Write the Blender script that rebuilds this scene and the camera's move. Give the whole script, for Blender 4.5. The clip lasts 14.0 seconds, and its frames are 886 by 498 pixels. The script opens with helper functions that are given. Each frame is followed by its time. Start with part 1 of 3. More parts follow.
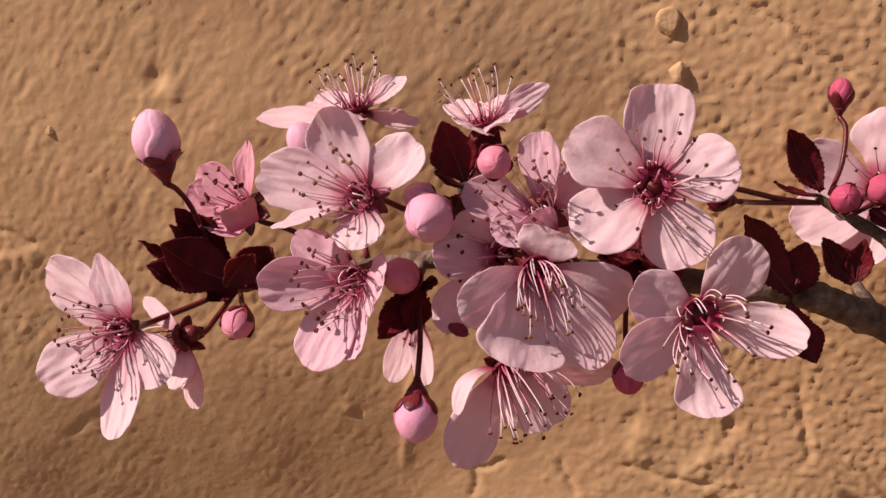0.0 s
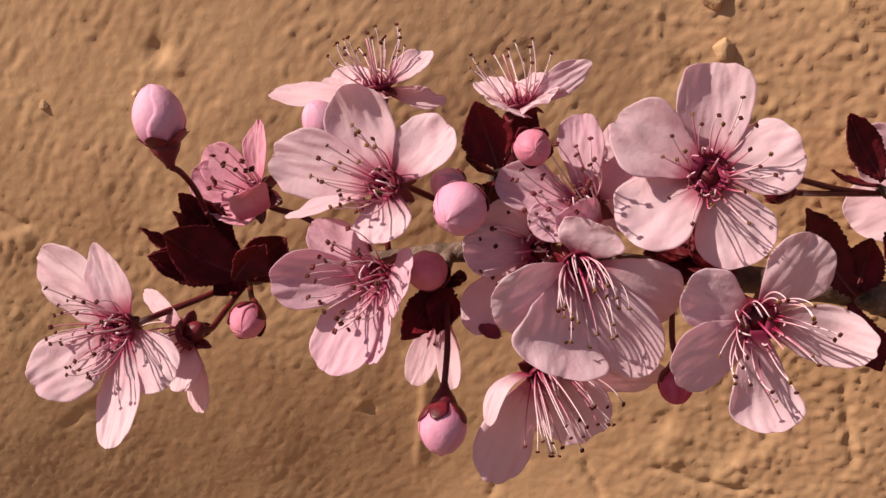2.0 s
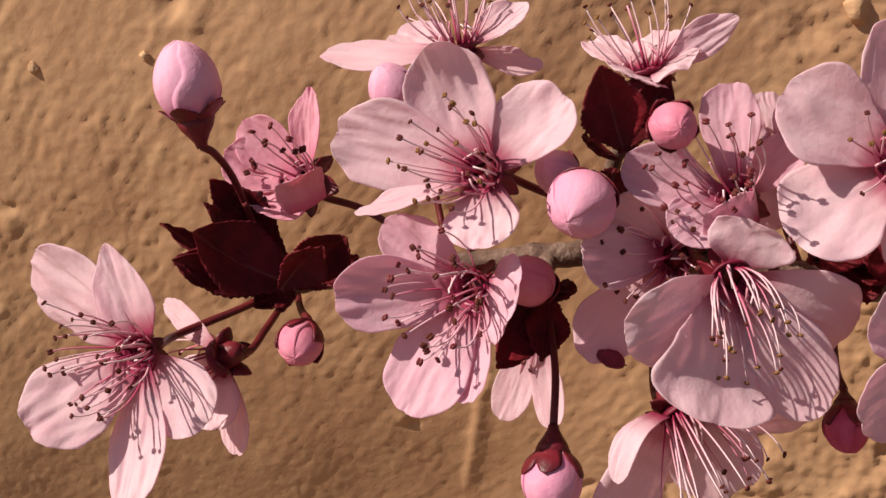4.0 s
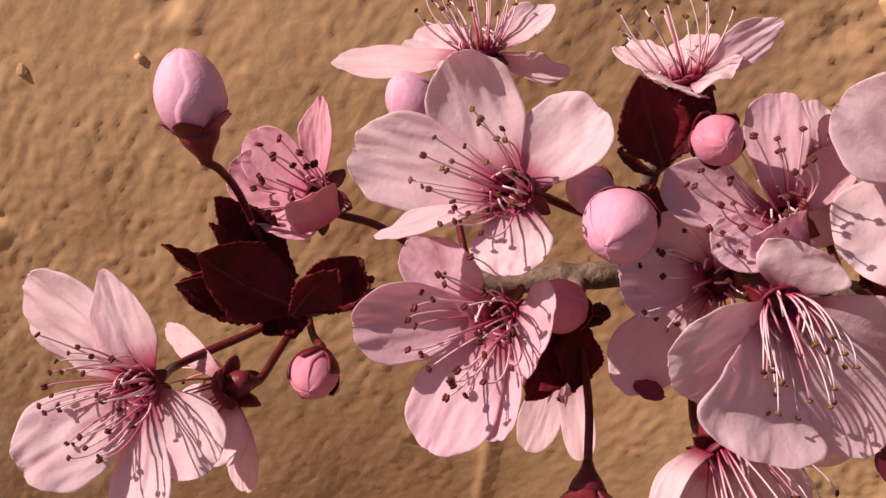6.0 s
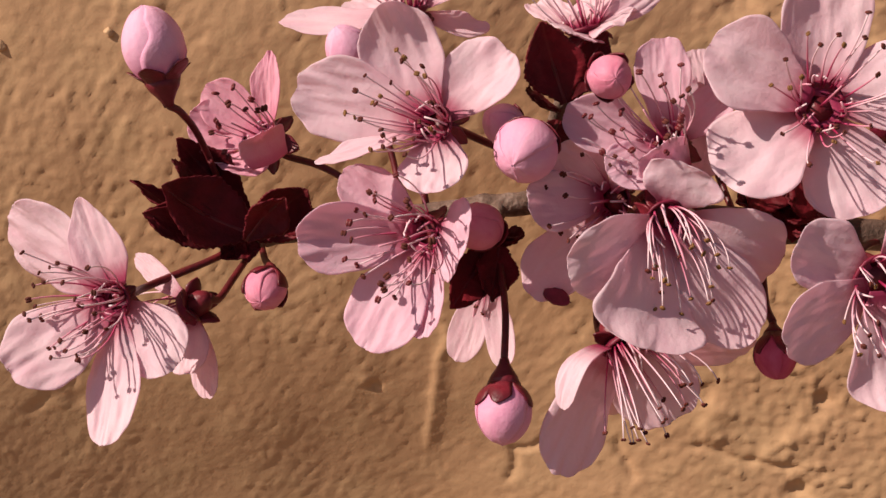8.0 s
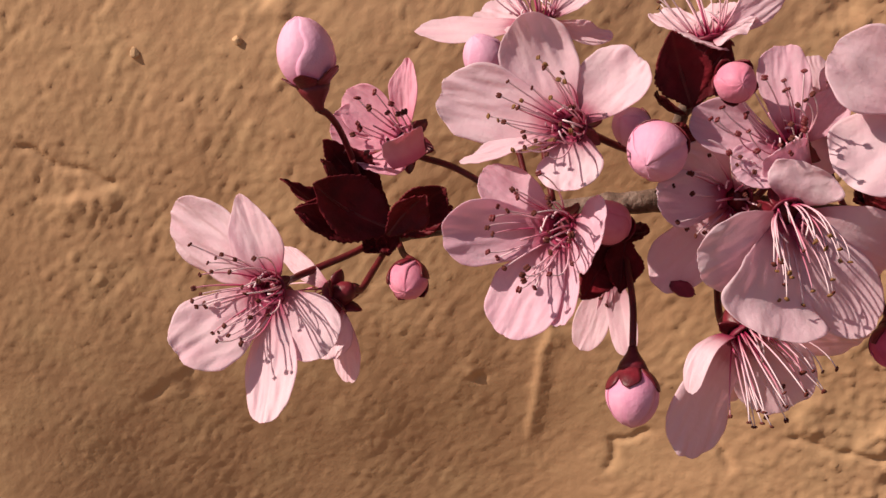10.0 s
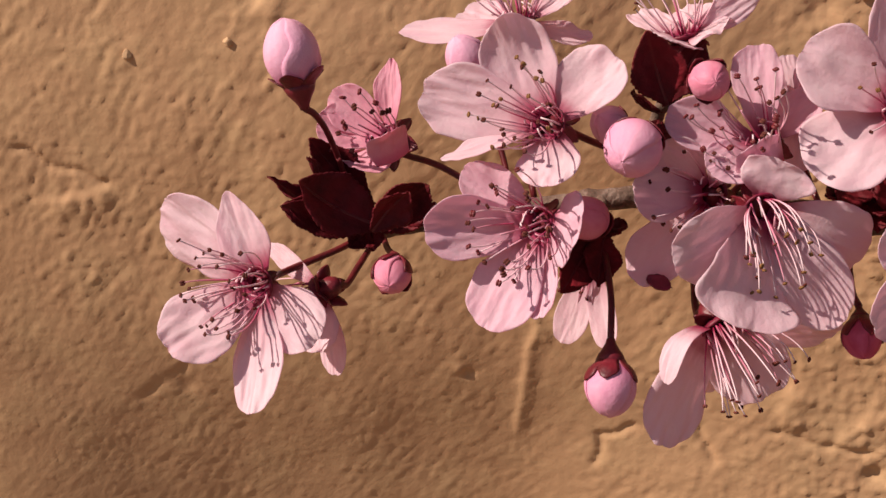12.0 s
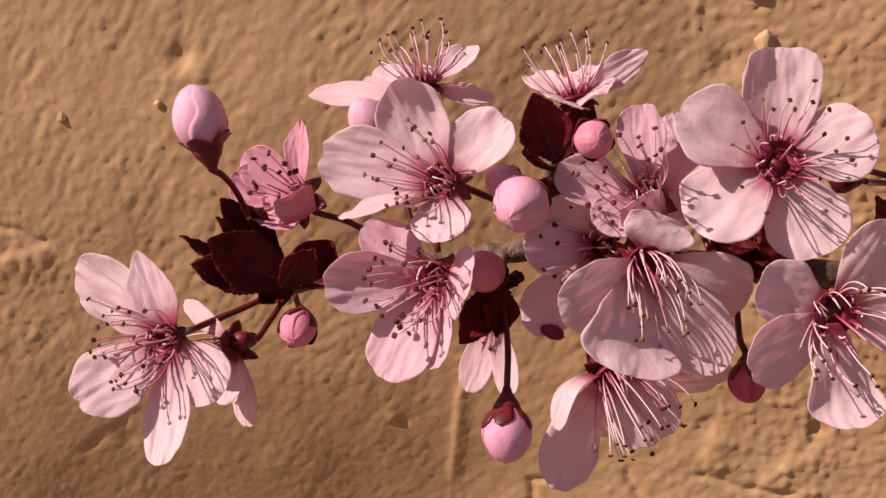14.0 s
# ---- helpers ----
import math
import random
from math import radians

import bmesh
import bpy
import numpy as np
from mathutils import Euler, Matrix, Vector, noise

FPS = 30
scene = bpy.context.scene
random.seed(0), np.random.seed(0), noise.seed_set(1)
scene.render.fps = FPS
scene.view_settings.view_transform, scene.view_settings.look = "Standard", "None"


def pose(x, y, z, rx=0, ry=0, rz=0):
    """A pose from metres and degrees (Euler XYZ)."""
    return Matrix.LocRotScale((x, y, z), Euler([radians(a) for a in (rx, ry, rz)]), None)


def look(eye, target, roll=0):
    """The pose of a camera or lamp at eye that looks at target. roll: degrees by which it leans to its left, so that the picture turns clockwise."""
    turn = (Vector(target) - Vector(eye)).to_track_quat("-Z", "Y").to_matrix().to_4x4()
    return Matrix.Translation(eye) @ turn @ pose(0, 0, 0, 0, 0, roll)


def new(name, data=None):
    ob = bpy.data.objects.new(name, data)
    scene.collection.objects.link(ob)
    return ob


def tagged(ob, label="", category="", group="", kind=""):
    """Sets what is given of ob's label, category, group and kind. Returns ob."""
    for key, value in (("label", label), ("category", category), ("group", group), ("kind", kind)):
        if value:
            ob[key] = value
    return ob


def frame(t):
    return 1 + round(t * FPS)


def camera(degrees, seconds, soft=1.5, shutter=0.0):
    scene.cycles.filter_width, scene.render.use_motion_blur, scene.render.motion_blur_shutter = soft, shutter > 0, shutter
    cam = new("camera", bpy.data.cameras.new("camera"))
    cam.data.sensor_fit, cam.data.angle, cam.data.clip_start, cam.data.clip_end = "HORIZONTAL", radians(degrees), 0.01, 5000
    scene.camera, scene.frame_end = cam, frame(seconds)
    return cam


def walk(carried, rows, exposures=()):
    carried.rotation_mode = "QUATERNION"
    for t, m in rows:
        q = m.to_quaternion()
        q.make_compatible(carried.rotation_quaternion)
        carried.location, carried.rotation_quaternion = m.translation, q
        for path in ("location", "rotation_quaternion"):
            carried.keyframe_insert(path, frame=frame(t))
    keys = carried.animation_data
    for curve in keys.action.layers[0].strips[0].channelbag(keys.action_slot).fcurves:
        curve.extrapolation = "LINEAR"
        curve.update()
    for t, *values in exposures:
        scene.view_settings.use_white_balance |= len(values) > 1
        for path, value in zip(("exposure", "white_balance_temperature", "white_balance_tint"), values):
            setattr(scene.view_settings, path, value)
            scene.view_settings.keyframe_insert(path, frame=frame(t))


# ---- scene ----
cam = camera(40, 14.0)
PATH = [
    (0, look((0.03180, -0.16902, 0.05728), (-0.00328, 0.01745, -0.00592), -3.41)),
    (0.5, look((0.03440, -0.17035, 0.05878), (-0.00227, 0.01561, -0.00505), -3.43)),
    (1, look((0.03268, -0.17222, 0.05999), (-0.00391, 0.01335, -0.00499), -3.28)),
    (1.5, look((0.03025, -0.17050, 0.05964), (-0.00654, 0.01479, -0.00607), -3.14)),
    (2, look((0.02466, -0.15381, 0.05492), (-0.01010, 0.03125, -0.01250), -2.80)),
    (2.5, look((0.01961, -0.14244, 0.05068), (-0.01394, 0.04223, -0.01841), -2.61)),
    (3, look((0.01528, -0.13210, 0.04877), (-0.01709, 0.05209, -0.02212), -2.36)),
    (3.5, look((0.01049, -0.12725, 0.04903), (-0.02125, 0.05617, -0.02413), -2.22)),
    (4, look((0.00516, -0.12220, 0.04723), (-0.02625, 0.06156, -0.02520), -2.15)),
    (4.2, look((0.00319, -0.11960, 0.04752), (-0.02816, 0.06336, -0.02694), -2.20)),
    (6.3, look((0.00016, -0.11294, 0.04730), (-0.02837, 0.07053, -0.02703), -2.21)),
    (6.5, look((0.00155, -0.11370, 0.04728), (-0.02610, 0.07003, -0.02675), -2.23)),
    (7, look((0.00200, -0.11853, 0.04666), (-0.02420, 0.06574, -0.02654), -2.27)),
    (7.5, look((0.00576, -0.12638, 0.04763), (-0.01910, 0.05821, -0.02522), -2.33)),
    (8, look((0.00730, -0.13226, 0.04499), (-0.01788, 0.05232, -0.02779), -2.50)),
    (8.5, look((0.00416, -0.13474, 0.04659), (-0.02336, 0.04986, -0.02530), -2.75)),
    (9, look((-0.00077, -0.13823, 0.04752), (-0.03161, 0.04603, -0.02386), -3.00)),
    (11.3, look((-0.00006, -0.14543, 0.04794), (-0.03474, 0.03772, -0.02453), -3.27)),
    (11.5, look((0.00134, -0.14575, 0.04784), (-0.03302, 0.03763, -0.02421), -3.25)),
    (12, look((0.00190, -0.14644, 0.04824), (-0.03190, 0.03731, -0.02312), -3.35)),
    (12.5, look((0.00512, -0.14786, 0.04931), (-0.02805, 0.03652, -0.02070), -3.52)),
    (13, look((0.00931, -0.14973, 0.05139), (-0.02303, 0.03561, -0.01647), -3.69)),
    (13.5, look((0.01130, -0.15036, 0.05173), (-0.02075, 0.03581, -0.01394), -3.86)),
    (14, look((0.01364, -0.15049, 0.05059), (-0.01784, 0.03632, -0.01354), -3.91)),
]
walk(cam, PATH)

# ---- light ----
SPRAY = Matrix((
    (0.98449, 0.00010, 0.17545, 0.000225),
    (0.16613, 0.32100, -0.93240, -0.001193),
    (-0.05641, 0.94708, 0.31600, 0.000405),
    (0, 0, 0, 1)))          # the flowering twig's own frame: x along it, y up, z towards the viewer
TURN = SPRAY.to_3x3()
SUN_WAY = (TURN @ Vector((0.72, -0.545, -0.335))).normalized()

sun_data = bpy.data.lights.new("sun", "SUN")
scene.view_settings.exposure = 0.25
sun_data.energy, sun_data.angle, sun_data.color = 5.0, radians(0.53), (1.0, 0.89, 0.76)
sun = new("sun", sun_data)
sun.matrix_world = SUN_WAY.to_track_quat("-Z", "Y").to_matrix().to_4x4()

world = bpy.data.worlds.new("sky")
scene.world = world
world.use_nodes = True
wn = world.node_tree.nodes
sky = wn.new("ShaderNodeTexSky")
sky.sky_type, sky.sun_disc = "NISHITA", False
sky.sun_elevation = math.asin(-SUN_WAY.z)
sky.sun_rotation = math.atan2(-SUN_WAY.x, -SUN_WAY.y)
wn["Background"].inputs["Strength"].default_value = 0.052
world.node_tree.links.new(sky.outputs[0], wn["Background"].inputs["Color"])


# ---- materials ----
class Mat:
    """A node material with a few short-hands."""

    def __init__(self, name, rough=0.6, spec=0.4):
        self.m = bpy.data.materials.new(name)
        self.m.use_nodes = True
        self.t = self.m.node_tree
        self.b = self.t.nodes["Principled BSDF"]
        self.b.inputs["Roughness"].default_value = rough
        self.b.inputs["Specular IOR Level"].default_value = spec

    def node(self, kind, **inputs):
        n = self.t.nodes.new("ShaderNode" + kind)
        for k, v in inputs.items():
            self.put(n, k.replace("_", " "), v)
        return n

    def put(self, n, key, v):
        s = n.inputs[int(key[1:]) if key[0] == "i" and key[1:].isdigit() else key]
        if isinstance(v, bpy.types.NodeSocket):
            self.t.links.new(v, s)
        else:
            s.default_value = v

    def attr(self, name):
        n = self.t.nodes.new("ShaderNodeAttribute")
        n.attribute_name = name
        return n.outputs["Fac"]

    def coords(self):
        return self.node("TexCoord").outputs["Object"]

    def noise(self, scale, detail=4.0, rough=0.55, vec=None):
        n = self.node("TexNoise", Scale=scale, Detail=detail, Roughness=rough)
        self.put(n, "Vector", vec if vec is not None else self.coords())
        return n.outputs["Fac"]

    def ramp(self, fac, *stops):
        n = self.t.nodes.new("ShaderNodeValToRGB")
        els = n.color_ramp.elements
        while len(els) < len(stops):
            els.new(0.5)
        for e, (p, c) in zip(els, stops):
            e.position, e.color = p, (*c, 1) if len(c) == 3 else c
        self.put(n, "Fac", fac)
        return n.outputs["Color"]

    def math(self, op, a, b=0.0, c=None):
        n = self.t.nodes.new("ShaderNodeMath")
        n.operation = op
        self.put(n, "i0", a)
        self.put(n, "i1", b)
        if c is not None:
            self.put(n, "i2", c)
        return n.outputs[0]

    def mix(self, fac, a, b, how="MIX"):
        n = self.t.nodes.new("ShaderNodeMix")
        n.data_type, n.blend_type = "RGBA", how
        self.put(n, "i0", fac)
        for i, v in (("i6", a), ("i7", b)):
            self.put(n, i, v if isinstance(v, bpy.types.NodeSocket) else (*v, 1))
        return n.outputs[2]

    def vec(self, x, y, z):
        n = self.t.nodes.new("ShaderNodeCombineXYZ")
        for i, v in enumerate((x, y, z)):
            self.put(n, f"i{i}", v)
        return n.outputs[0]

    def colour(self, c):
        self.put(self.b, "Base Color", c if isinstance(c, bpy.types.NodeSocket) else (*c, 1))

    def bump(self, height, strength=0.3, distance=0.001):
        n = self.node("Bump", Strength=strength, Distance=distance, Height=height)
        self.put(self.b, "Normal", n.outputs[0])
        return n.outputs[0]


def petal_material(name, pale, deep, eye, see_through=0.46, rib=0.24, vein=0.14):
    m = Mat(name, 0.6, 0.18)
    s, v = m.attr("along"), m.attr("across")
    rnd = m.node("ObjectInfo").outputs["Random"]
    seedv = m.math("MULTIPLY", rnd, 40.0)
    veins = m.noise(1.0, 4.0, 0.6, m.vec(m.math("MULTIPLY", v, 7.0), m.math("MULTIPLY", s, 1.3), seedv))
    blot = m.noise(1.0, 4.0, 0.6, m.vec(m.math("MULTIPLY", v, 2.2), m.math("MULTIPLY", s, 2.6), seedv))
    c = m.mix(m.ramp(blot, (0.3, (0, 0, 0)), (0.75, (1, 1, 1))), pale, deep)
    c = m.mix(m.math("MULTIPLY", m.ramp(veins, (0.45, (0, 0, 0)), (0.66, (1, 1, 1))), vein), c, deep)
    eye_f = m.math("ADD", s, m.math("MULTIPLY", m.math("SUBTRACT", veins, 0.5), 0.18))
    c = m.mix(m.ramp(eye_f, (0.07, (0.97, 0.97, 0.97)), (0.17, (0.72, 0.72, 0.72)), (0.27, (0.26, 0.26, 0.26)), (0.5, (0, 0, 0))), c, eye)
    m.colour(c)
    fine, grain = m.noise(1600.0, 3.0), m.noise(560.0, 4.0, 0.65)
    ribs = m.math("ADD", m.math("MULTIPLY", veins, rib), m.math("ADD", m.math("MULTIPLY", fine, 0.3), m.math("MULTIPLY", grain, 0.16)))
    nrm = m.bump(ribs, 0.5, 0.0005)
    tr = m.node("BsdfTranslucent", Color=m.mix(0.9, c, deep), Normal=nrm)
    ms = m.node("MixShader", Fac=see_through)
    out = m.t.nodes["Material Output"]
    m.t.links.new(m.b.outputs[0], ms.inputs[1])
    m.t.links.new(tr.outputs[0], ms.inputs[2])
    m.t.links.new(ms.outputs[0], out.inputs["Surface"])
    return m.m


PETAL = petal_material("petal_pale_pink", (0.925, 0.735, 0.79), (0.885, 0.61, 0.695), (0.40, 0.025, 0.10), 0.46, 0.10, 0.10)
PETAL_ROSE = petal_material("petal_rose_pink", (0.91, 0.65, 0.745), (0.87, 0.53, 0.65), (0.40, 0.025, 0.10), 0.46, 0.10, 0.10)
PETAL_YOUNG = petal_material("petal_young_pink", (0.90, 0.50, 0.60), (0.84, 0.37, 0.50), (0.72, 0.20, 0.33), 0.35)
BUD_PINK = petal_material("bud_light_pink", (0.88, 0.51, 0.66), (0.83, 0.38, 0.56), (0.78, 0.22, 0.42), 0.2, 0.12, 0.25)
BUD_MID = petal_material("bud_mid_pink", (0.88, 0.45, 0.60), (0.82, 0.32, 0.50), (0.70, 0.14, 0.32), 0.2, 0.12, 0.25)
BUD_ROSE = petal_material("bud_rose_pink", (0.84, 0.33, 0.45), (0.74, 0.19, 0.31), (0.55, 0.05, 0.15), 0.2, 0.05, 0.05)
BUD_DEEP = petal_material("bud_deep_pink", (0.60, 0.11, 0.21), (0.46, 0.05, 0.12), (0.24, 0.015, 0.04), 0.15, 0.05, 0.05)


def skin_material(name, dark, light, rough, scale, relief):
    m = Mat(name, rough, 0.35)
    n = m.noise(scale, 5.0, 0.6)
    m.colour(m.ramp(n, (0.3, dark), (0.7, light)))
    m.bump(m.noise(scale * 3, 3.0), relief, 0.0004)
    return m.m


CALYX = skin_material("calyx_maroon", (0.070, 0.005, 0.010), (0.18, 0.013, 0.024), 0.45, 400, 0.3)
CALYX_RED = skin_material("flower_heart_crimson", (0.10, 0.004, 0.016), (0.22, 0.010, 0.04), 0.5, 500, 0.3)
STALK = skin_material("stalk_wine_red", (0.06, 0.006, 0.009), (0.15, 0.014, 0.018), 0.4, 500, 0.2)


def filament_material(name, root, stem, end):
    m = Mat(name, 0.5, 0.3)
    m.colour(m.ramp(m.attr("along"), (0.0, root), (0.08, root), (0.30, stem), (0.85, end)))
    return m.m


FILAMENT = filament_material("filament_pink", (0.30, 0.012, 0.06), (0.74, 0.38, 0.47), (0.82, 0.60, 0.64))
FILAMENT_RED = filament_material("filament_crimson", (0.30, 0.012, 0.06), (0.48, 0.06, 0.15), (0.68, 0.30, 0.38))
ANTHER_BROWN = skin_material("anther_brown", (0.06, 0.010, 0.007), (0.15, 0.026, 0.017), 0.8, 1500, 0.3)
ANTHER_GOLD = skin_material("anther_gold", (0.13, 0.048, 0.013), (0.28, 0.13, 0.04), 0.7, 1500, 0.3)
ANTHER_RED = skin_material("anther_red", (0.08, 0.008, 0.010), (0.21, 0.020, 0.026), 0.5, 1500, 0.3)


def leaf_material():
    m = Mat("leaf_dark_maroon", 0.55, 0.14)
    s, v = m.attr("along"), m.attr("across")
    side = m.math("ABSOLUTE", v)
    vein = m.math("SINE", m.math("MULTIPLY", m.math("SUBTRACT", s, m.math("MULTIPLY", side, 0.28)), 46.0))
    n = m.noise(260, 4.0)
    c = m.ramp(n, (0.3, (0.052, 0.005, 0.008)), (0.72, (0.155, 0.010, 0.017)))
    c = m.mix(m.ramp(side, (0.02, (0.6, 0.6, 0.6)), (0.07, (0, 0, 0))), c, (0.15, 0.02, 0.02))
    m.colour(c)
    m.bump(m.math("ADD", m.math("MULTIPLY", vein, 0.03), m.noise(700, 4.0)), 0.5, 0.0006)
    return m.m


LEAF = leaf_material()


def bark_material():
    m = Mat("bark_grey_brown", 0.8, 0.3)
    n = m.noise(320, 6.0, 0.65)
    big = m.noise(60, 3.0)
    c = m.ramp(n, (0.32, (0.034, 0.020, 0.013)), (0.55, (0.165, 0.100, 0.076)), (0.80, (0.39, 0.285, 0.24)))
    c = m.mix(m.ramp(big, (0.4, (0, 0, 0)), (0.62, (0.6, 0.6, 0.6))), c, (0.085, 0.045, 0.035))
    m.colour(c)
    m.bump(m.math("ADD", n, m.math("MULTIPLY", m.noise(1100, 3.0), 0.4)), 0.8, 0.0008)
    return m.m


BARK = bark_material()


def wall_material():
    m = Mat("earth_plaster_tan", 0.9, 0.15)
    big, mid, fine = m.noise(14, 4.0), m.noise(90, 5.0, 0.6), m.noise(900, 4.0, 0.65)
    c = m.ramp(big, (0.3, (0.435, 0.240, 0.130)), (0.7, (0.535, 0.311, 0.175)))
    c = m.mix(m.ramp(mid, (0.45, (0, 0, 0)), (0.75, (0.6, 0.6, 0.6))), c, (0.58, 0.365, 0.20))
    c = m.mix(m.ramp(fine, (0.28, (0.35, 0.35, 0.35)), (0.40, (0, 0, 0))), c, (0.35, 0.195, 0.102))
    m.colour(c)
    turn = m.node("Mapping", Vector=m.coords(), Rotation=(0, radians(50), 0))
    mp = m.node("Mapping", Vector=turn.outputs[0], Scale=(0.24, 1.0, 1.0))
    streak = m.noise(640, 4.0, 0.55, mp.outputs[0])
    m.bump(m.math("ADD", m.math("MULTIPLY", streak, 0.26), m.math("ADD", m.math("MULTIPLY", mid, 0.5), m.math("MULTIPLY", fine, 0.28))), 0.24, 0.0011)
    return m.m


WALL = wall_material()
STONE = skin_material("stone_ochre", (0.47, 0.27, 0.145), (0.57, 0.35, 0.20), 0.85, 350, 0.5)
EARTH = skin_material("dry_earth", (0.16, 0.10, 0.06), (0.26, 0.17, 0.10), 0.95, 6, 0.6)


# ---- helpers for meshes (millimetres in, metres out) ----
def mesh_of(name, verts, faces, material, attrs=None, smooth=True):
    me = bpy.data.meshes.new(name)
    me.from_pydata([tuple(c * 0.001 for c in v) for v in verts], [], faces)
    for key, values in (attrs or {}).items():
        a = me.attributes.new(key, "FLOAT", "POINT")
        a.data.foreach_set("value", values)
    if smooth:
        me.polygons.foreach_set("use_smooth", [True] * len(me.polygons))
    me.materials.append(material)
    return me


def part(name, me, parent, label=""):
    ob = new(name, me)
    ob.parent = parent
    return tagged(ob, label) if label else ob


def thing(name, at, label, category, group=""):
    """An Empty in the twig's frame, at a place in millimetres."""
    ob = new(name)
    ob.empty_display_size = 0.002
    ob.matrix_world = SPRAY @ Matrix.Translation(Vector(at) * 0.001)
    return tagged(ob, label, category, group)


def frame_of(way, hint):
    """side, way and normal: three directions at right angles."""
    way = Vector(way).normalized()
    n = Vector(hint) - way * Vector(hint).dot(way)
    if n.length < 1e-3:
        n = way.orthogonal()
    n.normalize()
    return way.cross(n).normalized(), way, n


def ease(t):
    t = max(0.0, min(1.0, t))
    return t * t * (3 - 2 * t)


def sheet(name, base, tip, width, normal, material, cup=0.2, bend=0.1, ruffle=0.06, claw=0.24, broad=0.62, notch=0.012, saw=0.0, fold=0.0,
          thick=0.14, seed=0, ns=15, nv=11, curl=0.0, crease=0.0, twist=0.0, point=False):
    """A petal or a leaf from base to tip: a thin shell, cupped across, bent along, with a slightly uneven rim."""
    base, tip = Vector(base), Vector(tip)
    side, way, n = frame_of(tip - base, normal)
    length, off = (tip - base).length, Vector((seed * 7.13, seed * 3.7, seed * 1.9))
    top, along, across = [], [], []
    for i in range(ns):
        u = i / (ns - 1)
        s = math.sin(u * math.pi / 2)
        if s < broad:
            half = claw + (1 - claw) * math.sin(s / broad * math.pi / 2) ** 1.15
        else:
            q = (s - broad) / (1 - broad)
            half = (1 - q ** 1.5) ** 0.75 if point else math.sqrt(max(0.0, 1 - q ** 2.2))
        half = max(half, 0.02)
        for j in range(nv):
            v = 2 * j / (nv - 1) - 1
            x = v * half
            rim = max(abs(v) ** 3 * min(1, s / 0.3), s ** 6)
            wob = noise.noise(Vector((x * 1.5, s * 2.4, 0)) + off)
            wob2 = noise.noise(Vector((x * 3.1, s * 4.2, 5)) + off * 1.7)
            ragged = noise.noise(Vector((x * 9, s * 9, 2)) + off)
            teeth = saw * (0.5 - (s * 16 % 1.0)) * abs(v) ** 8 * (1 - s)
            ss = s * (1 - notch * math.exp(-(x / 0.16) ** 2) * s ** 10) + (0.018 * wob2 + 0.012 * wob) * s ** 4
            out = v * half * width / 2 * (1 + 0.13 * wob + 0.05 * wob2 + 0.025 * ragged * abs(v) ** 4)
            p = base + way * (ss * length) + side * (out + teeth * width * (1 if v > 0 else -1))
            w2 = width / 2
            lift = cup * w2 * x * x - bend * length * math.sin(math.pi * min(1, ss)) + curl * length * max(0, s - 0.6) ** 2
            lift += fold * w2 * abs(x) + ruffle * width * (rim * wob * 1.3 + 0.5 * wob2 * s)
            lift += 0.16 * ruffle * width * rim * noise.noise(Vector((x * 8, s * 8, 11)) + off)
            if twist:
                lift += twist * w2 * x * ease((s - 0.5) / 0.4)
            if crease:
                lift += crease * (noise.noise(Vector((x * 3.6, s * 3.2, 3)) + off) + 0.9 * (0.25 - abs(noise.noise(Vector((x * 5.5, s * 3.0, 8)) + off))) + 0.35 * noise.noise(Vector((x * 11, s * 7, 5)) + off)) * min(1, s * 2)
            p += n * lift
            top.append(p)
            along.append(s)
            across.append(x)
    k = ns * nv
    norms = []
    for i in range(ns):
        for j in range(nv):
            a = top[min(i + 1, ns - 1) * nv + j] - top[max(i - 1, 0) * nv + j]
            b = top[i * nv + min(j + 1, nv - 1)] - top[i * nv + max(j - 1, 0)]
            c = b.cross(a)
            norms.append(c.normalized() if c.length > 1e-9 else n)
    low = [p - m * thick for p, m in zip(top, norms)]
    faces = []
    for i in range(ns - 1):
        for j in range(nv - 1):
            a, b, c, d = i * nv + j, i * nv + j + 1, (i + 1) * nv + j + 1, (i + 1) * nv + j
            faces += [(a, b, c, d), (k + d, k + c, k + b, k + a)]
    ring = [j for j in range(nv)] + [i * nv + nv - 1 for i in range(1, ns)] + [(ns - 1) * nv + j for j in range(nv - 2, -1, -1)] + [i * nv for i in range(ns - 2, 0, -1)]
    for a, b in zip(ring, ring[1:] + ring[:1]):
        faces.append((b, a, k + a, k + b))
    return mesh_of(name, top + low, faces, material, {"along": along * 2, "across": across * 2})


def smooth_line(points, steps):
    """Catmull-Rom through (x, y, z) points."""
    pts = [Vector(p) for p in points]
    pts = [2 * pts[0] - pts[1]] + pts + [2 * pts[-1] - pts[-2]]
    out = []
    for a, b, c, d in zip(pts, pts[1:], pts[2:], pts[3:]):
        for i in range(steps):
            t = i / steps
            out.append(0.5 * (2 * b + (c - a) * t + (2 * a - 5 * b + 4 * c - d) * t * t + (3 * b - a - 3 * c + d) * t ** 3))
    return out + [pts[-2]]


